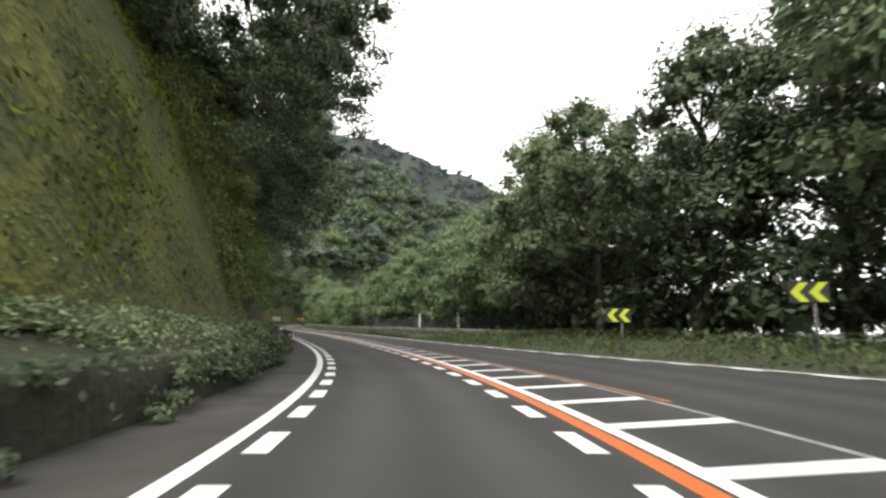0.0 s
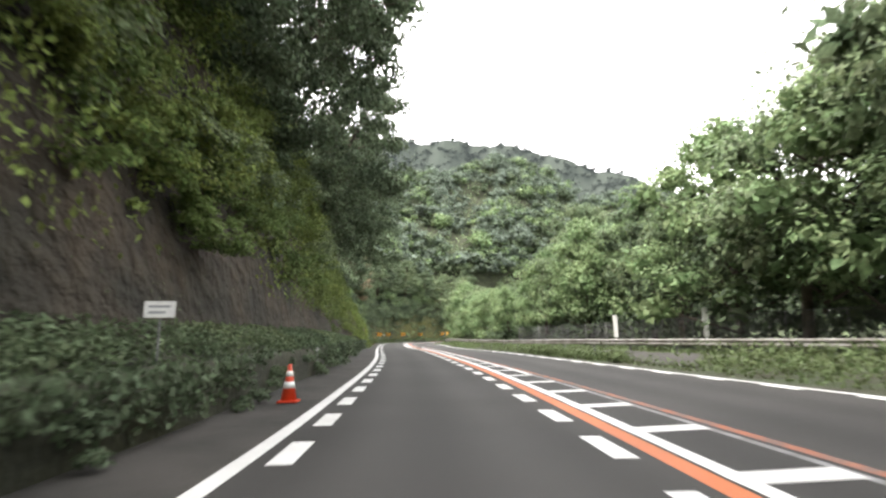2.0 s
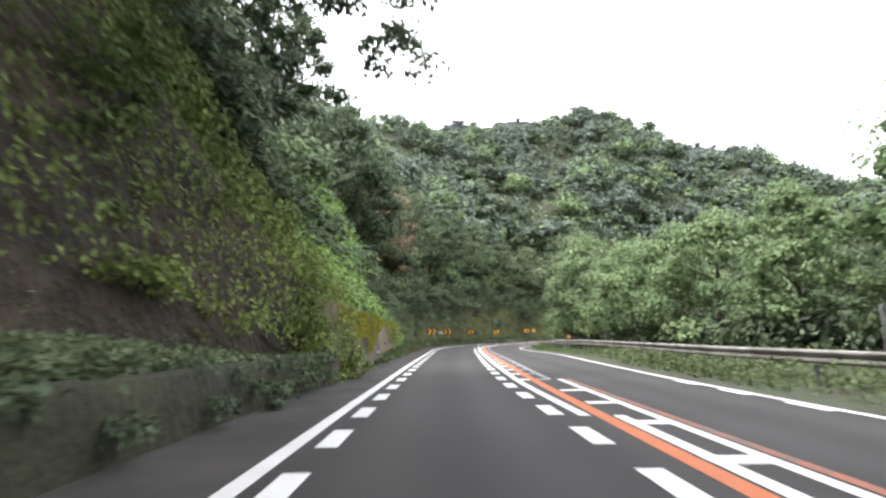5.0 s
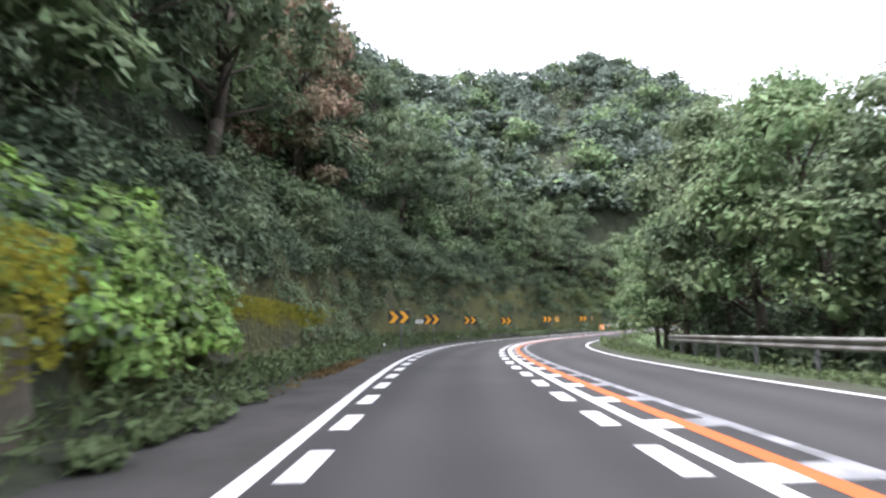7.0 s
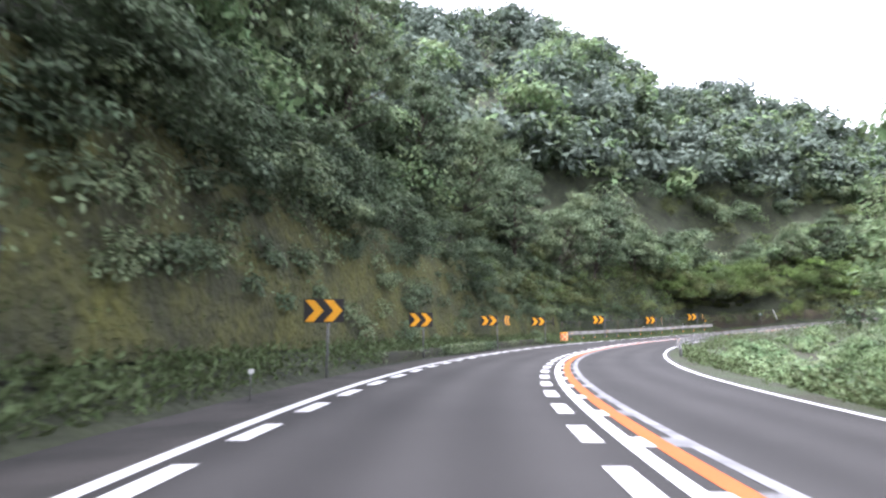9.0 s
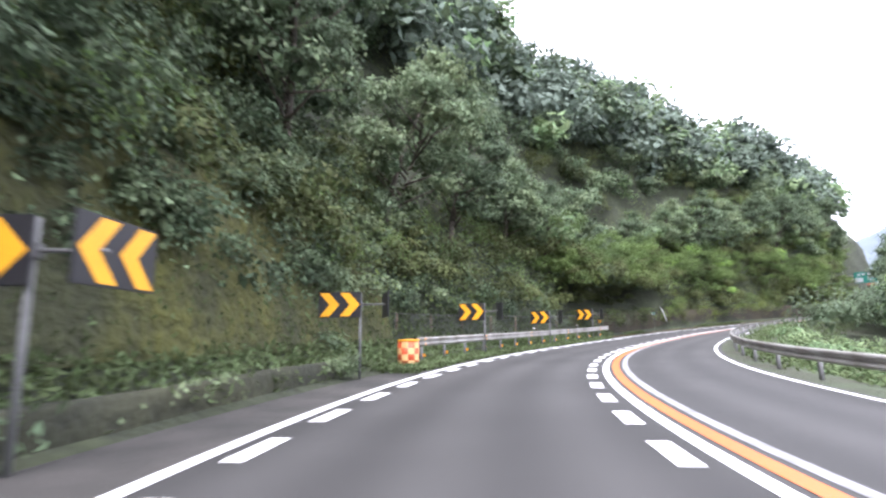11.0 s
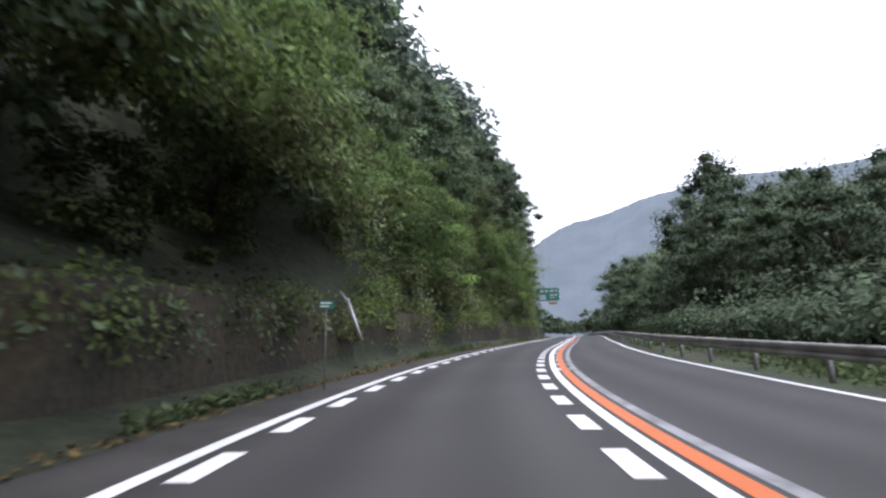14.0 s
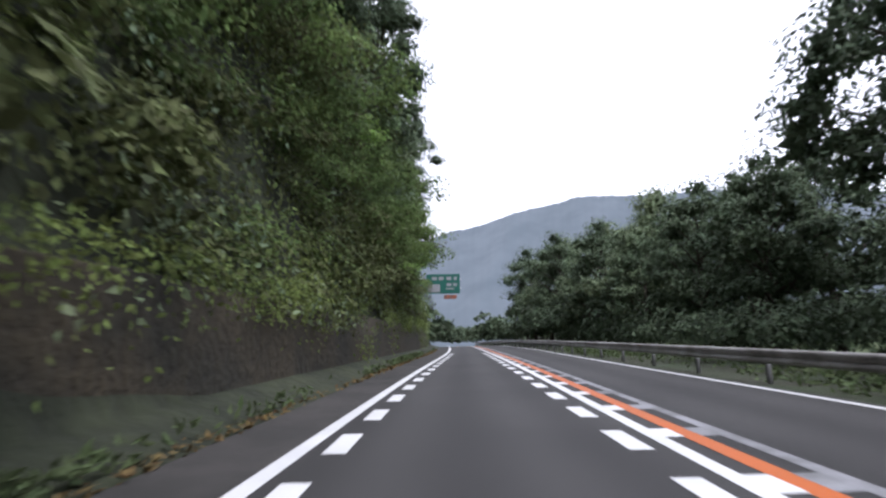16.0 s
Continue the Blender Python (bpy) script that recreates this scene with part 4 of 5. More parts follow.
carpet("dry_grass", lambda s, w: at(s, left_line(s) - w, 0.0), up, 1600, 132, 144, 1.35, 1.8, 0.07, DRYGRASS, "strip of dry orange grass along the shoulder", "grass", lambda s, w: wavy(s, w, 3.2, 4, 1.1) > rng.normal(-0.1, 0.25, len(s)), 0.12, 1, 1.0, -0.4, 0.3)
carpet("verge_turf", bank, up, 48000, 4, 165, 0.95, 3.3, 0.075, GRASS, "rough grass between the road edge and the fence", "grass", lambda s, w: (wavy(s, w * 3, 4.4, 4, 1.3) > rng.normal(-0.35, 0.35, len(s))) & ((w < 1.28) | (w > np.interp(s, [50, 54, 64, 78, 92], [1.3, 2.5, 2.5, 2.0, 1.3]))), 0.25, 1, 0.9, -0.6, 0.3)
carpet("hill_undergrowth", hill, hill_normal, 20000, 150, 390, 3.0, 5.0, 0.6, LEAF, "undergrowth between the hillside trees", "undergrowth", lambda s, w: w > np.interp(s, [200, 260, 390], [3.2, 3.9, 3.6]), 1.2, 1.0, 0.7, 0.4, 0.5)
carpet("leaf_litter", lambda s, w: at(s, left_line(s) - w, 0.0), up, 14000, 250, 345, 1.15, 2.3, 0.06, DRYGRASS, "brown leaf litter at the wall's foot", "leaf litter", lambda s, w: wavy(s, w * 2, 5.2, 3, 0.9) > rng.normal(-0.2, 0.3, len(s)), 0.08, 1, 0.5, 0.0, 0.5)
carpet("rail_grass", lambda s, w: at(s, left_line(s) - w, 0.0), up, 22000, 216, 252, 0.32, 1.9, 0.09, GRASS, "green grass strip under the crash barrier", "grass", lambda s, w: wavy(s, w, 2.2, 5, 1.1) + 1.2 * w > rng.normal(0.25, 0.25, len(s)), 0.22, 1, 0.9, -0.7, 0.3)
n = 80
p, nrm, cores = crown_points(at(rng.uniform(346, 405, n), rng.uniform(-45, 55, n), 0.0) + np.array([0, 0, 2.0]), rng.uniform(2.5, 4.5, n), 6, 30, rng)
foliage("far_woods", leaf_mesh("far_woods", p, nrm, 0.55, LEAF_DARK, rng, 0.6, 0.4, 0.6, cores), "dark woods closing the valley beyond the road", "forest")
clumps("slope_creepers", cover, 185, 150, 264, 1.35, 2.35, 0.4, 1.1, 260, 0.085, LEAF_DARK, "dark creepers spreading over the mossy slope", "creepers", 0.0)
clumps("slope_creepers", cover, 90, 250, 345, 1.4, 2.5, 0.6, 1.3, 280, 0.09, LEAF_SHADE, "dark creepers above the retaining wall", "creepers", 0.0)
clumps("slope_creepers", cover, 120, 206, 348, 1.8, 3.2, 0.9, 1.9, 330, 0.1, LEAF_WARM, "rounded shrubs hanging over the slope", "creepers", 0.2)

# hollow filled with the darker leaf copy, its shade set by colour
clumps("hanging_foliage", lambda s, w: at(s, left_line(s) - 3.6 - 2.6 * w, 2.9 + 1.9 * np.abs(np.sin(s * 2.3 + w)) + 0.6 * w), 36, 252, 274, 0.0, 1.0, 0.4, 0.85, 260, 0.09, LEAF_SHADE, "leaves hanging inside the hollow, its shade put into their colour", "foliage", 0.0)
lumps("hanging_foliage", 70, 146, 206, 1.75, 2.7, 0.9, 1.7, 1.7, 90, 0.095, LEAF_DARK, "dark boughs hanging low over the mossy slope")
lumps("hanging_foliage", 26, 140, 206, 1.9, 2.8, 0.8, 1.5, 2.0, 90, 0.095, LEAF, "green sprays hanging over the mossy slope")
lumps("hanging_foliage", 46, 274, 346, 2.1, 3.4, 1.5, 2.6, 1.3, 120, 0.092, LEAF_WARM, "rounded masses of green foliage hanging from the slope")
lumps("hanging_foliage", 12, 276, 346, 2.0, 3.3, 1.1, 2.0, 1.6, 95, 0.1, KUDZU, "bright yellow-green creepers draped over the trees")
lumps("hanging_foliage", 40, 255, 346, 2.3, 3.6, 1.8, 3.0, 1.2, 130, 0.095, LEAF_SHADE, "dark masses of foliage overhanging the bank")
clumps("slope_creepers", cover, 60, 250, 345, 1.4, 2.5, 0.5, 1.1, 280, 0.085, VINE, "yellow-green creepers above the retaining wall", "creepers", 0.0)
clumps("slope_creepers", cover, 80, 127, 151, 1.9, 2.8, 0.6, 1.2, 300, 0.09, LEAF_DARK, "dark creepers crowding down to the mossy wall", "creepers", 0.0)
clumps("slope_creepers", cover, 34, 134, 157, 2.0, 2.9, 0.7, 1.4, 330, 0.1, LEAF, "green shrubs on the slope above the mossy wall", "creepers", 0.0)
clumps("verge_shrubs", hill, 70, 140, 216, 0.9, 1.9, 0.4, 0.9, 300, 0.085, LEAF, "green shrubs behind the chevron signs", "shrubs", 0.1)
clumps("bank_shrubs", lambda s, w: bank(s, np.where((s > -20) & (s < 106), np.maximum(w, 3.6 + 0.3 * (w - 2.3)), np.where(s > 100, np.maximum(w, 2.8 + 0.5 * (w - 2.3)), w))), 330, -14, 180, 2.3, 4.2, 1.1, 2.3, 190, 0.18, LEAF_DARK, "tangled shrubs below the roadside trees", "shrubs")
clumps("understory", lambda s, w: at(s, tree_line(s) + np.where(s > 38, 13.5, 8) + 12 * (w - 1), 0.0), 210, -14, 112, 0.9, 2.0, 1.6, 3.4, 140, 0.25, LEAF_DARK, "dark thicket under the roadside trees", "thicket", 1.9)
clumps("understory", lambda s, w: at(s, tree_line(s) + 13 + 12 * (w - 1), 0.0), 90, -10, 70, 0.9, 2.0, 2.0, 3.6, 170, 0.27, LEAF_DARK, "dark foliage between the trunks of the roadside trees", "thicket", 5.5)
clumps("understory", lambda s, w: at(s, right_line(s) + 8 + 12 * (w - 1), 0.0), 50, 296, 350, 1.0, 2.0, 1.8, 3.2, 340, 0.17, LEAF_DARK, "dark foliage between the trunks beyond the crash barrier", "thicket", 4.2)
n = 110
hs = rng.uniform(40, 100, n)
p, nrm, cores = crown_points(at(hs, left_line(hs) - rng.uniform(-0.9, 4.6, n), rng.uniform(8.6, 14.5, n)), rng.uniform(1.2, 2.2, n), 6, 80, rng)
foliage("overhanging_boughs", leaf_mesh("overhanging_boughs", p, nrm, 0.115, LEAF_DARK, rng, 0.7, 0.8, 0.6, cores), "dark boughs hanging out from the top of the rock face", "foliage")
n = 34
hs = rng.uniform(24, 40, n)
p, nrm, cores = crown_points(at(hs, left_line(hs) - rng.uniform(-1.2, 4.0, n), rng.uniform(6.5, 13.5, n)), rng.uniform(0.9, 1.8, n), 6, 80, rng)
foliage("overhanging_boughs", leaf_mesh("overhanging_boughs", p, nrm, 0.1, LEAF_DARK, rng, 0.6, 0.8, 0.5, cores, rise=0.4), "dark boughs hanging over the lane from the mossy rock", "foliage")
n = 84
hs = rng.uniform(247, 330, n)
p, nrm, cores = crown_points(at(hs, left_line(hs) - rng.uniform(0.9, 4.4, n), rng.uniform(5.4, 9.2, n)), rng.uniform(1.2, 2.1, n), 6, 90, rng)
foliage("overhanging_boughs", leaf_mesh("overhanging_boughs", p, nrm, 0.09, LEAF_WARM, rng, 0.5, 0.7, 0.5, cores, rise=0.6), "green boughs hanging out over the retaining wall", "foliage")
# added shrubs: a dark strip where only shade lies under the trees
clumps("understory", lambda s, w: at(s, right_line(s) + 3.2 + 3 * (w - 1), 0.0), 64, 262, 348, 1.0, 2.0, 0.8, 1.5, 300, 0.11, LEAF_DARK, "low dark shrubs added for the shade behind the crash barrier", "thicket", 0.9)
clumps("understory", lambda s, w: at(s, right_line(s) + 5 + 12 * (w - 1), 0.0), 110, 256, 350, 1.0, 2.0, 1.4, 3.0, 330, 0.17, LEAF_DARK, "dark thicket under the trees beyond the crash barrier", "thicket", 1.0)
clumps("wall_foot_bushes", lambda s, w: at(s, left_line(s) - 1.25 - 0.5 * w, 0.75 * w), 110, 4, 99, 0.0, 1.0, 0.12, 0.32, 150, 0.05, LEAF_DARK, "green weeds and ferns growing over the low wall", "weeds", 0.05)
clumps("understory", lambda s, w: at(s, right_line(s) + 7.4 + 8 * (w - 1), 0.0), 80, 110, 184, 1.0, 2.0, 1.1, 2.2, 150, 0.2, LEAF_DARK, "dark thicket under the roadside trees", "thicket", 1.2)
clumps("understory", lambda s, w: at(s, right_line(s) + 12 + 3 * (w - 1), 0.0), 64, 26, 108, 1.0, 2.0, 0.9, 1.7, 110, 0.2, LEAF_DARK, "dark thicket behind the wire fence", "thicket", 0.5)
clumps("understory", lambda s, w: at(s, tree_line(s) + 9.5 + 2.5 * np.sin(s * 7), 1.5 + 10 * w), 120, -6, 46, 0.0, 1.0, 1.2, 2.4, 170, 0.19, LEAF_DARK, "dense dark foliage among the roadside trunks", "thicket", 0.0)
clumps("far_thicket", lambda s, w: at(s, right_line(s) + 2.8 + 6 * w, 0.0), 90, 338, 402, 0.0, 1.0, 1.4, 2.6, 170, 0.22, LEAF_DARK, "dark thicket along the outer edge of the far bend", "thicket", 2.2)
clumps("far_thicket", lambda s, w: at(403, -22 + 48 * (s - 300) / 100, 0.0), 90, 300, 400, 0.0, 1.0, 1.6, 2.8, 130, 0.3, LEAF_DARK, "dark thicket where the road bends away", "thicket", 1.6)
clumps("wall_foot_weeds", lambda s, w: at(s, left_line(s) - w, 0.0), 40, 99, 132, 1.4, 1.8, 0.1, 0.24, 160, 0.09, GRASS, "weeds at the foot of the concrete wall", "weeds", 0.1)
clumps("strip_weeds", bank, 34, 55, 70, 1.0, 1.25, 0.22, 0.5, 170, 0.06, GRASS, "tall weeds on the grass strip before the lay-by", "weeds", 0.15)
clumps("slope_shrubs", bank, 70, 180, 256, 2.2, 3.6, 0.6, 1.3, 220, 0.16, LEAF_LIGHT, "light green shrubs outside the crash barrier", "shrubs", 0.1)
clumps("valley_woods", bank, 200, 165, 400, 3.5, 5.0, 1.8, 3.8, 110, 0.5, LEAF, "green woods on the slope below the road", "forest", 1.0)

# far mountain and ridge behind the hill; a bluish glow stands for haze
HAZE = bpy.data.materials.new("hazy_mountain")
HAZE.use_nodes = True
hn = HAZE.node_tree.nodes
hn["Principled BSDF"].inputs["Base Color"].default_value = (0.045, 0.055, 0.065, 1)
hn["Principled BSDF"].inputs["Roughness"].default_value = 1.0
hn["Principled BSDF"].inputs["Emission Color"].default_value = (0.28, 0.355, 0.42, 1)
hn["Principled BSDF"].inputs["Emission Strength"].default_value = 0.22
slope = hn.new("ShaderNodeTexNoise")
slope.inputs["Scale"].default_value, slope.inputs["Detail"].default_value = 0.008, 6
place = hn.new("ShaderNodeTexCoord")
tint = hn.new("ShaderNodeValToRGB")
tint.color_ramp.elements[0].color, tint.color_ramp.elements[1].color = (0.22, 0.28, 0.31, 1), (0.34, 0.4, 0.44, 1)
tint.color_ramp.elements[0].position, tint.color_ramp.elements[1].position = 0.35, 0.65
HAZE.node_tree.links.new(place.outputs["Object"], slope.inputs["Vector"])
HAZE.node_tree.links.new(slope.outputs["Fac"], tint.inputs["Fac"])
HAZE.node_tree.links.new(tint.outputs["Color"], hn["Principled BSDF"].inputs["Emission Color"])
az = np.radians(np.linspace(-48, -150, 420))
top = np.interp(np.degrees(-az), [48, 51, 55, 58, 61, 64, 68, 72, 78, 82, 88, 100, 120, 150], [5, 8.5, 10, 11, 13, 14.2, 15.3, 16.1, 17.4, 16.9, 16.6, 15, 10, 4])
top = np.radians(top + 0.05 * np.sin(az * 50) + 0.03 * np.sin(az * 171) + 0.03 * np.sin(az * 413))
f = np.linspace(0, 1, 30)[None]
dist = 1500 + 900 * f + 25 * np.sin(az[:, None] * 40 + 5 * f)
z = 2400 * np.tan(top)[:, None] * f ** 0.9 - 20 + 30 * np.sin(az[:, None] * 70 + 9 * f) * f * (1 - f)
tagged(new("backdrop", sheet("backdrop", np.stack([-20 - np.sin(az)[:, None] * dist, 230 + np.cos(az)[:, None] * dist, z], -1), HAZE)), "distant wooded mountain with blue-grey haze painted in as a glow", "mountain", kind="structure")

# ridge and its crowns glow faintly too, haze put into the material
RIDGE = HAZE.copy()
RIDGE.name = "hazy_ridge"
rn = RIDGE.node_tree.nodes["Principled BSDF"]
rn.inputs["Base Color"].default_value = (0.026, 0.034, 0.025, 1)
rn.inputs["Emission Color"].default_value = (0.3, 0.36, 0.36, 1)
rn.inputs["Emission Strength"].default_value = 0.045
az = np.radians(np.linspace(28, -24, 150))
top = np.radians(np.interp(np.degrees(-az), [-28, -20, -15, -11, -5, -2, 0.3, 2.2, 5.5, 8, 14, 24], [21.5, 21.6, 21.7, 21.4, 20.4, 19.2, 18.3, 17.9, 16.4, 15.4, 12.4, 6]) + 0.06 * np.sin(az * 60) + 0.03 * np.sin(az * 143 + 1) + 0.04 * np.sin(az * 390))
dist = 470 + 150 * f + 6 * np.sin(az[:, None] * 60 + 9 * f) + 1.5 * np.sin(az[:, None] * 190 + 25 * f)
z = 620 * np.tan(top)[:, None] * f - 18 + 1.0 * np.sin(az[:, None] * 240 + 3 * f) * np.sin(30 * f + az[:, None] * 90) * (f < 1)
tagged(new("backdrop", sheet("backdrop", np.stack([-np.sin(az)[:, None] * dist, np.cos(az)[:, None] * dist, z], -1), RIDGE)), "wooded ridge behind the hill with haze painted in as a glow", "ridge", kind="structure")
n = 700
k, g = rng.integers(4, 140, n), rng.integers(15, 30, n)
c = np.stack([-np.sin(az[k]) * dist[k, g], np.cos(az[k]) * dist[k, g], z[k, g] - 1.5], -1)
p, nrm, cores = crown_points(c, rng.uniform(4.5, 8.5, n), 5, 14, rng)
foliage("ridge_forest", leaf_mesh("ridge_forest", p, nrm, 1.3, RIDGE, rng, 0.5, 0.4, 0.6, cores, rise=0.6, inner=4), "tree crowns along the far ridge with the same painted haze", "forest")
# ---------------------------------------------------------------- signs and road furniture
def chevron_panel(parent, m, colour, flip=1, w=1.19, h=0.7):
    """A dark board with two chevrons, facing -y of m."""
    board = part("board", box(w, 0.03, h, bevel=0.008), BLACK, parent, "black sign board")
    board.matrix_basis = m
    e = 0.95 * w * flip
    for k in range(2):
        x = -e / 2 + k * e / 2
        pts = [(x, h * 0.46), (x + 0.24 * e, h * 0.46), (x + 0.49 * e, 0), (x + 0.24 * e, -h * 0.46), (x, -h * 0.46), (x + 0.25 * e, 0)]
        part("chevron", slab(pts, -0.021, 0.008), colour, board)
    return board


def chevron_sign(s, lat, z, colour, flip, label, turn=0.0, double=True, w=1.19, h=0.7, second=122):
    ob = tagged(new("chevron_sign"), label, "road sign", "chevron signs")
    px = w / 2 - 0.03 if double else 0.12
    part("post", tube(0.038, 0.038, z + h / 2 + 0.28, pose(px, 0.06, -0.3)), POSTGREY, ob)
    chevron_panel(ob, pose(0, 0, z), colour, flip, w, h)
    if double:
        part("arm", tube(0.022, 0.022, 0.7, pose(px, 0.06, z, 0, 90, 0)), POSTGREY, ob)
        part("clamp", box(0.12, 0.14, 0.16, pose(px, 0.07, z), 0.01), POSTGREY, ob)
        chevron_panel(ob, pose(px + 0.66, 0.3, z, 0, 0, second), colour, -flip, w, h)
    ob.matrix_basis = stand(s, lat, 0.0, turn)
    return ob


for s, lat, z, double in [(153.9, -4.35, 1.87, False), (165.5, -4.9, 1.9, False), (177.7, -4.9, 1.95, False), (189.8, -4.9, 1.93, False), (203.2, -5.0, 2.05, True), (213.9, -5.0, 2.0, True), (226.4, -4.4, 2.08, True), (238.8, -4.45, 1.88, True), (249.4, -4.6, 2.04, True)]:
    chevron_sign(s, lat, z, YELLOW, 1, "black board with two amber chevrons on a steel post", 10 if s < 220 else -6, double, 1.19 if s < 220 else 1.36, 0.7 if s < 220 else 0.8, 80 if s < 205 else 108 if s < 220 else 124)
chevron_sign(22.7, 9.8, 1.6, LIME, -1, "lime-yellow double chevron on a thin post", -32, False, 0.95, 0.58)
chevron_sign(15.0, 11.4, 2.0, LIME, -1, "lime-yellow double chevron on a thin post", -38, False, 0.95, 0.58)


def rail_profile():
    """The W of a crash barrier in (out, up)."""
    return [(0.0, 0.155), (0.03, 0.16), (0.075, 0.115), (0.075, 0.07), (0.02, 0.02), (0.02, -0.02), (0.075, -0.07), (0.075, -0.115), (0.03, -0.16), (0.0, -0.155)]


def guardrail(a, b, lat, side, label, height=0.68, spacing=4.0, reflectors=False):
    """A W-beam barrier along the road; side is the way towards the road: +1 right, -1 left."""
    ob = tagged(new("guardrail"), label, "guardrail")
    s = np.arange(a, b + 0.01, 1.0)
    prof = np.array(rail_profile())
    base = lat(s)[:, None]
    front = at(s[:, None], base + side * prof[None, :, 0], height + prof[None, :, 1])
    back = at(s[:, None], base + side * (prof[None, ::-1, 0] - 0.006), height + prof[None, ::-1, 1])
    ring = np.concatenate([front, back, front[:, :1]], 1)
    child("beam", sheet("beam", ring, RAIL), ob)
    bm = tube(0.06, 0.06, height + 0.55)
    post = bpy.data.meshes.new("post")
    bm.to_mesh(post), bm.free()
    post.materials.append(POSTGREY)
    bm = box(0.09, 0.03, 0.11, bevel=0.005)
    refl = bpy.data.meshes.new("reflector")
    bm.to_mesh(refl), bm.free()
    refl.materials.append(AMBER)
    bm = box(0.006, 0.16, 0.05)
    sticker = bpy.data.meshes.new("sticker")
    bm.to_mesh(sticker), bm.free()
    sticker.materials.append(AMBER)
    for k, q in enumerate(np.arange(a + 0.8, b, spacing)):
        l = float(lat(np.array([q]))[0])
        child("post", post, ob, stand(q, l - side * 0.09, -0.45))
        if reflectors:
            child("reflector", refl, ob, stand(q, l + side * 0.01, height - 0.48), "orange reflector")
            if k % 3 == 0:
                child("sticker", sticker, ob, stand(q, l + side * 0.079, height + 0.09), "faded orange sticker")
                child("sticker", sticker, ob, stand(q, l + side * 0.079, height - 0.09), "faded orange sticker")
    return ob


guardrail(218.9, 253.4, lambda s: left_line(s) - np.interp(s, [219, 230, 253], [1.3, 1.05, 1.0]), 1, "weathered steel crash barrier on posts with orange reflectors", reflectors=True, spacing=2.6, height=0.86)
guardrail(199, 400, lambda s: right_line(s) + 0.75, -1, "grey steel crash barrier along the outer road edge", height=0.57)
guardrail(40, 158, lambda s: right_line(s) + np.interp(s, [40, 60, 80, 100, 128, 146, 158], [9.0, 6.5, 3.2, 2.2, 2.1, 3.4, 4.4]), -1, "grey steel crash barrier behind the grass verge", height=0.64)


def cone_marker(s, lat):
    ob = tagged(new("traffic_cone"), "orange plastic traffic cone with two white bands on the shoulder", "traffic cone")
    part("base", box(0.38, 0.38, 0.04, pose(0, 0, 0.02), 0.012), CONE, ob)
    bm = tube(0.15, 0.028, 0.66, pose(0, 0, 0.04), 20)
    part("body", bm, CONE, ob)
    for z0, z1 in ((0.26, 0.38), (0.48, 0.58)):
        r = lambda z: 0.152 - (z - 0.04) * 0.122 / 0.66 + 0.003
        part("band", tube(r(z0), r(z1), z1 - z0, pose(0, 0, z0), 20), WHITE, ob, "white reflective band")
    ob.matrix_basis = stand(s, lat, 0.0)


cone_marker(43.4, -2.53)


def plate_sign(s, lat, z, w, h, mat, label, turn=0.0, bars_n=2, text=GREYTEXT):
    ob = tagged(new("plate_sign"), label, "road sign")
    part("post", tube(0.016, 0.016, z + 0.3 + h / 2, pose(0, 0.03, -0.3)), POSTGREY, ob)
    plate = part("plate", box(w, 0.02, h, pose(0, 0, z), 0.006), mat, ob)
    for k in range(bars_n):
        part("lettering", box(w * (0.7 - 0.15 * k), 0.006, h * 0.16, pose(-0.03 * k, -0.012, z + h * (0.18 - 0.36 * k))), text, plate)
    ob.matrix_basis = stand(s, lat, 0.0, turn)


plate_sign(40.2, -3.76, 1.62, 0.42, 0.23, WHITE, "small white plate on a post with lettering", 4)
plate_sign(163.4, -5.3, 1.74, 0.56, 0.26, WHITE, "small white plate on a post with lettering", 8)
plate_sign(264.5, -3.4, 1.87, 0.36, 0.2, SIGNGREEN, "small green plate on a thin post with white lettering", 10, 2, WHITE)


def delineator(s, lat, z=0.55, mat=WHITE, label="white round reflector on a short post", square=False):
    ob = tagged(new("delineator"), label, "road reflector", "roadside reflectors")
    part("post", tube(0.011, 0.011, z + 0.2, pose(0, 0.02, -0.2), 8), POSTGREY, ob)
    if square:
        part("plate", box(0.26, 0.02, 0.26, pose(0, 0.0, z), 0.01), BLACK, ob)
        part("reflector", box(0.2, 0.02, 0.2, pose(0, -0.02, z), 0.01), mat, ob)
        part("lens", tube(0.05, 0.05, 0.015, pose(0, -0.028, z, 90), 16), BLACK, ob)
    else:
        part("reflector", tube(0.052, 0.052, 0.03, pose(0, 0.015, z, 90), 20), mat, ob)
    ob.matrix_basis = stand(s, lat)


for s, lat, z in [(30.6, -3.2, 0.85), (51.8, -3.2, 0.81), (74.3, -3.2, 0.75), (110, -3.0, 0.6), (147.5, -3.75, 0.54), (172, -4.45, 0.53), (196, -4.5, 0.5), (236.4, -4.1, 1.2), (246.2, -4.15, 1.22)]:
    delineator(s, lat, z)
delineator(251.8, -4.15, 1.42, YELLOW, "amber square reflector on a white post", True)


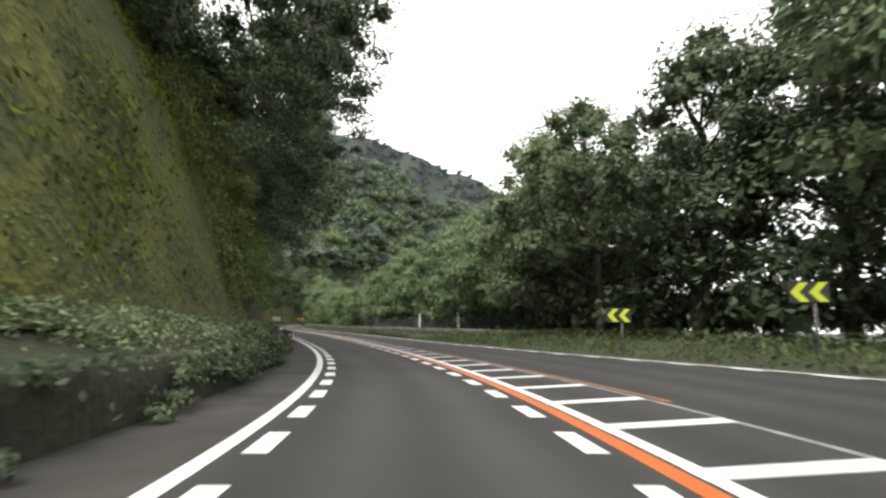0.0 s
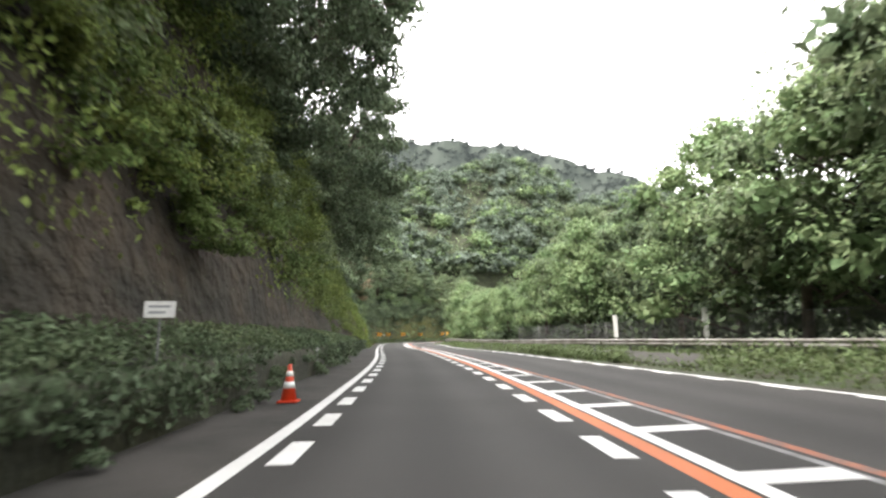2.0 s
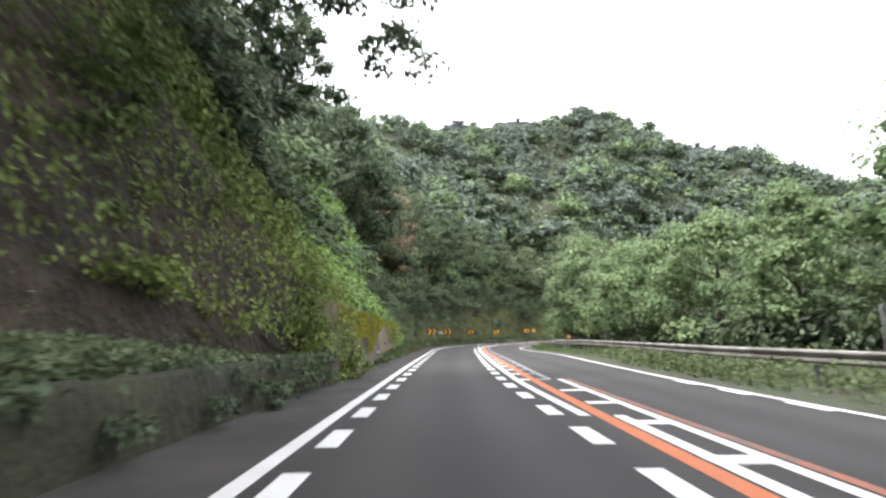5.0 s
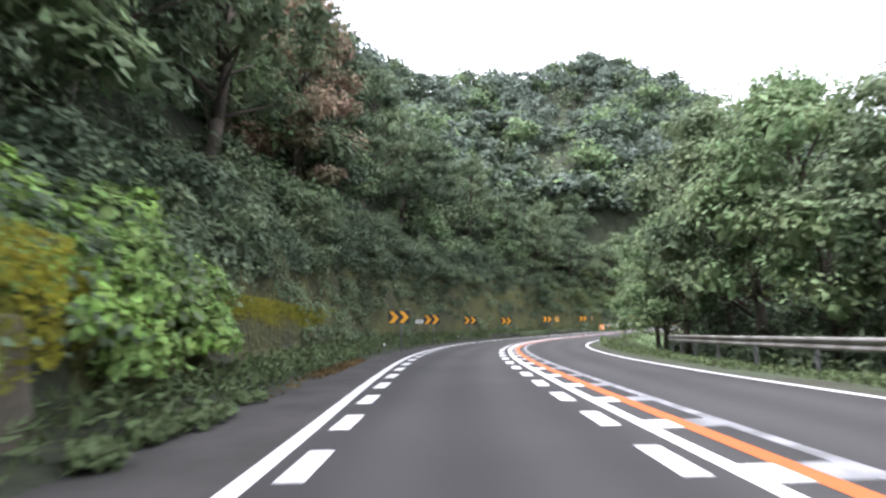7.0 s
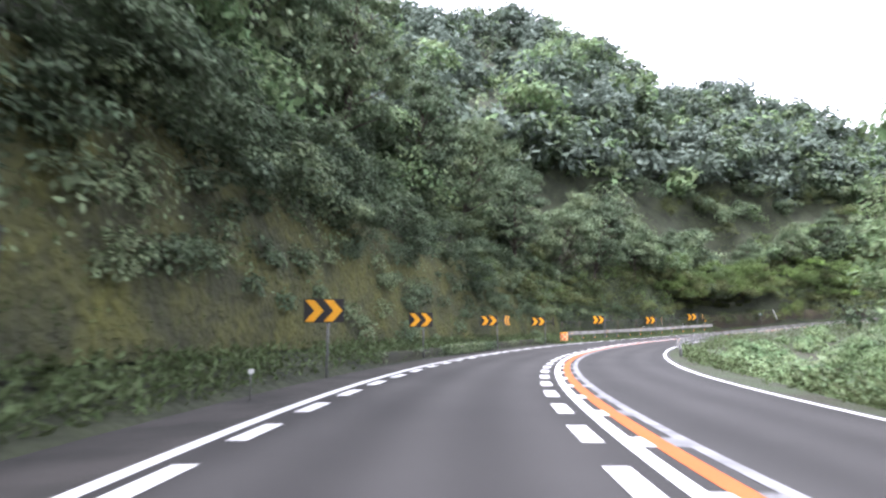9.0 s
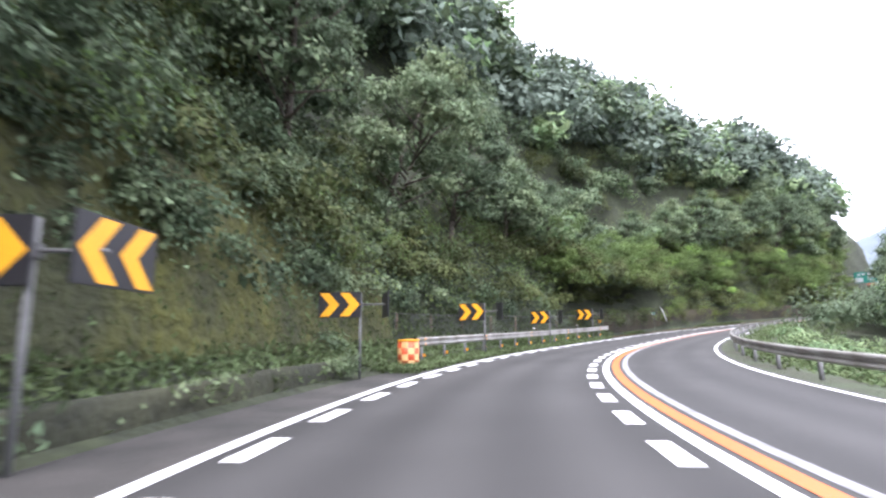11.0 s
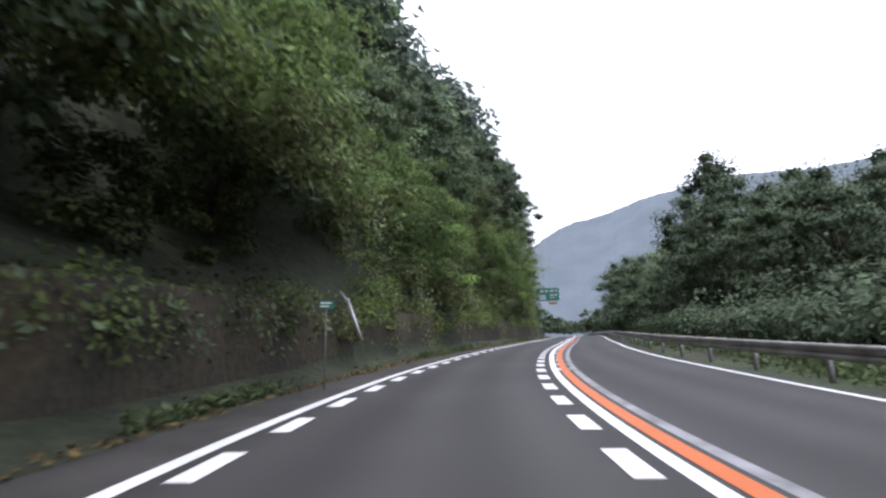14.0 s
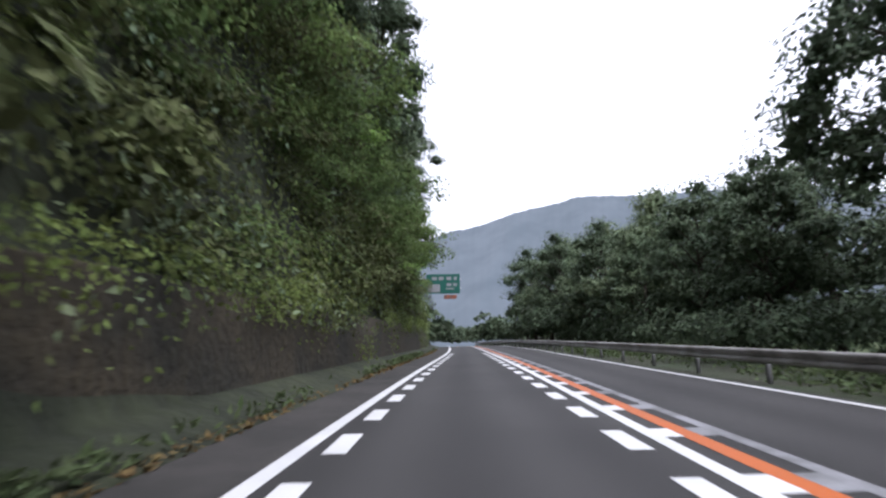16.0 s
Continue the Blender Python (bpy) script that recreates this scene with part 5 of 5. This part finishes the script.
def crash_drum(s, lat):
    """The padded end of the barrier: a drum with orange and white checks."""
    ob = tagged(new("crash_cushion"), "orange and white chequered drum at the barrier's end", "crash cushion")
    part("body", tube(0.33, 0.33, 0.86, pose(0, 0, 0.0), 28), DRUM, ob)
    part("lid", tube(0.345, 0.33, 0.06, pose(0, 0, 0.86), 28), YELLOW, ob, "amber lid")
    for row in range(4):
        for k in range(10):
            if (row + k) % 2:
                continue
            a0, a1 = math.tau * k / 10, math.tau * (k + 1) / 10
            bm = bmesh.new()
            quads = np.linspace(a0, a1, 4)
            v = [[bm.verts.new((0.336 * math.cos(a), 0.336 * math.sin(a), z)) for a in quads] for z in (0.08 + row * 0.19, 0.27 + row * 0.19)]
            for i in range(3):
                bm.faces.new((v[0][i], v[0][i + 1], v[1][i + 1], v[1][i]))
            part("check", bm, PALE, ob, "pale reflective patch")
    ob.matrix_basis = stand(s, lat) @ Matrix.Diagonal((1.08, 1.08, 1.06, 1))


crash_drum(218.0, -4.3)


def white_post(s, lat, h=1.7):
    ob = tagged(new("marker_post"), "tall white marker post behind the verge", "marker post", "white posts")
    part("shaft", box(0.3, 0.12, h, pose(0, 0, h / 2 + 0.6), 0.01), WHITE, ob)
    part("foot", tube(0.05, 0.05, 1.2, pose(0, 0, -0.5)), GALV, ob)
    ob.matrix_basis = stand(s, lat, 0.3)


def wire_fence(a, b, lat, h, spacing, wire, metal, label, pitch=0.12):
    ob = tagged(new("wire_fence"), label, "fence", "wire fences")
    post = bpy.data.meshes.new("post")
    bm = tube(0.035, 0.03, h + 0.6, pose(0, 0, -0.6), 8)
    bm.to_mesh(post), bm.free()
    post.materials.append(metal)
    for k, q in enumerate(np.arange(a, b + 0.1, spacing)):
        child("post", post, ob, stand(q, float(lat(q))) @ pose(0, 0, 0, 2.5 * math.sin(k * 2.1), 3 * math.cos(k * 1.7), 0))
    q = np.arange(a, b + 0.1, 1.0)
    for z in (0.1, h):
        ring = np.stack([at(q, lat(q) + dx, z + dz) for dx, dz in ((0.012, 0), (0, 0.012), (-0.012, 0), (0, -0.012), (0.012, 0))], 1)
        child("rail_wire", sheet("rail_wire", ring, wire), ob)
    # the mesh: crossing slanted wires
    n = int((b - a) / pitch)
    s0 = a + pitch * np.arange(n)
    verts, faces = [], []
    for way in (1, -1):
        lo, hi = s0, np.clip(s0 + way * 1.2, a, b)
        for dx in (-0.003, 0.003):
            verts += [at(lo - 0.005, lat(lo) + dx, 0.1), at(lo + 0.005, lat(lo) - dx, 0.1), at(hi + 0.005, lat(hi) - dx, h), at(hi - 0.005, lat(hi) + dx, h)]
    blocks = np.stack(verts, 1)
    i = np.arange(n * len(verts)).reshape(-1, 4)
    child("mesh", mesh_from("mesh", blocks.reshape(-1, 3), i, wire, True), ob)


wire_fence(44, 104, lambda q: right_line(q) + np.interp(q, [44, 70, 104], [12.2, 11.4, 9.0]), 2.1, 4.0, MESHWIRE, POSTGREY, "dull grey wire mesh fence on thin steel posts behind the verge")
wire_fence(222, 250, lambda q: left_line(q) - np.interp(q, [222, 250], [3.4, 2.7]), 2.0, 4.0, MESHWIRE, RUST, "rusty wire mesh fence on leaning posts below the wooded slope", 0.25)
white_post(65.4, 17.6)
white_post(76.1, 16.4)


def leaning_pipe():
    ob = tagged(new("drain_pipe"), "pale drain pipe leaning down the slope", "pipe")
    a, b = Vector(at(268.9, -3.6, 1.0)), Vector(at(269.1, -4.1, 2.15))
    d = b - a
    part("pipe", tube(0.05, 0.05, d.length, d.to_track_quat("Z", "Y").to_matrix().to_4x4()), GALV, ob)
    bend = Vector(at(269.6, -4.5, 2.5)) - a - d
    part("elbow", tube(0.05, 0.045, bend.length, Matrix.Translation(d) @ bend.to_track_quat("Z", "Y").to_matrix().to_4x4()), GALV, ob)
    bm = tube(0.062, 0.062, 0.1, Matrix.Translation(d) @ d.to_track_quat("Z", "Y").to_matrix().to_4x4())
    part("collar", bm, GALV, ob)
    ob.matrix_basis = Matrix.Translation(a)


leaning_pipe()


def direction_sign(s, lat, z):
    """A green board on an arm over the lane."""
    ob = tagged(new("direction_sign"), "large green direction board on a cantilever pole over the lane", "road sign")
    part("pole", tube(0.16, 0.12, z + 1.8, pose(-3.4, 0.3, -0.5), 16), GALV, ob)
    part("arm", tube(0.08, 0.06, 5.2, pose(-3.4, 0.3, z + 0.5, 0, 90, 0)), GALV, ob)
    part("arm", tube(0.08, 0.06, 5.2, pose(-3.4, 0.3, z - 0.4, 0, 90, 0)), GALV, ob)
    board = part("board", box(3.4, 0.06, 2.0, pose(0, 0, z), 0.02), SIGNGREEN, ob)
    for x, zz, w, h in [(-0.9, 0.45, 0.5, 0.34), (-0.2, 0.45, 0.5, 0.34), (0.6, 0.45, 0.5, 0.34), (1.25, 0.45, 0.3, 0.34), (0.6, -0.2, 0.5, 0.3), (1.2, -0.2, 0.4, 0.3), (0.7, -0.6, 0.8, 0.14)]:
        part("lettering", box(w, 0.01, h, pose(x, -0.035, z + zz + 0.1)), GREYTEXT, board, "pale lettering")
    part("panel", box(1.25, 0.02, 0.8, pose(-0.95, -0.042, z - 0.45)), GREYTEXT, board, "pale inset panel")
    part("plate", box(1.3, 0.05, 0.4, pose(0.7, 0, z - 1.35), 0.01), WORN_ORANGE, ob, "small plate under the board")
    ob.matrix_basis = stand(s, lat)


direction_sign(348, -1.6, 6.6)
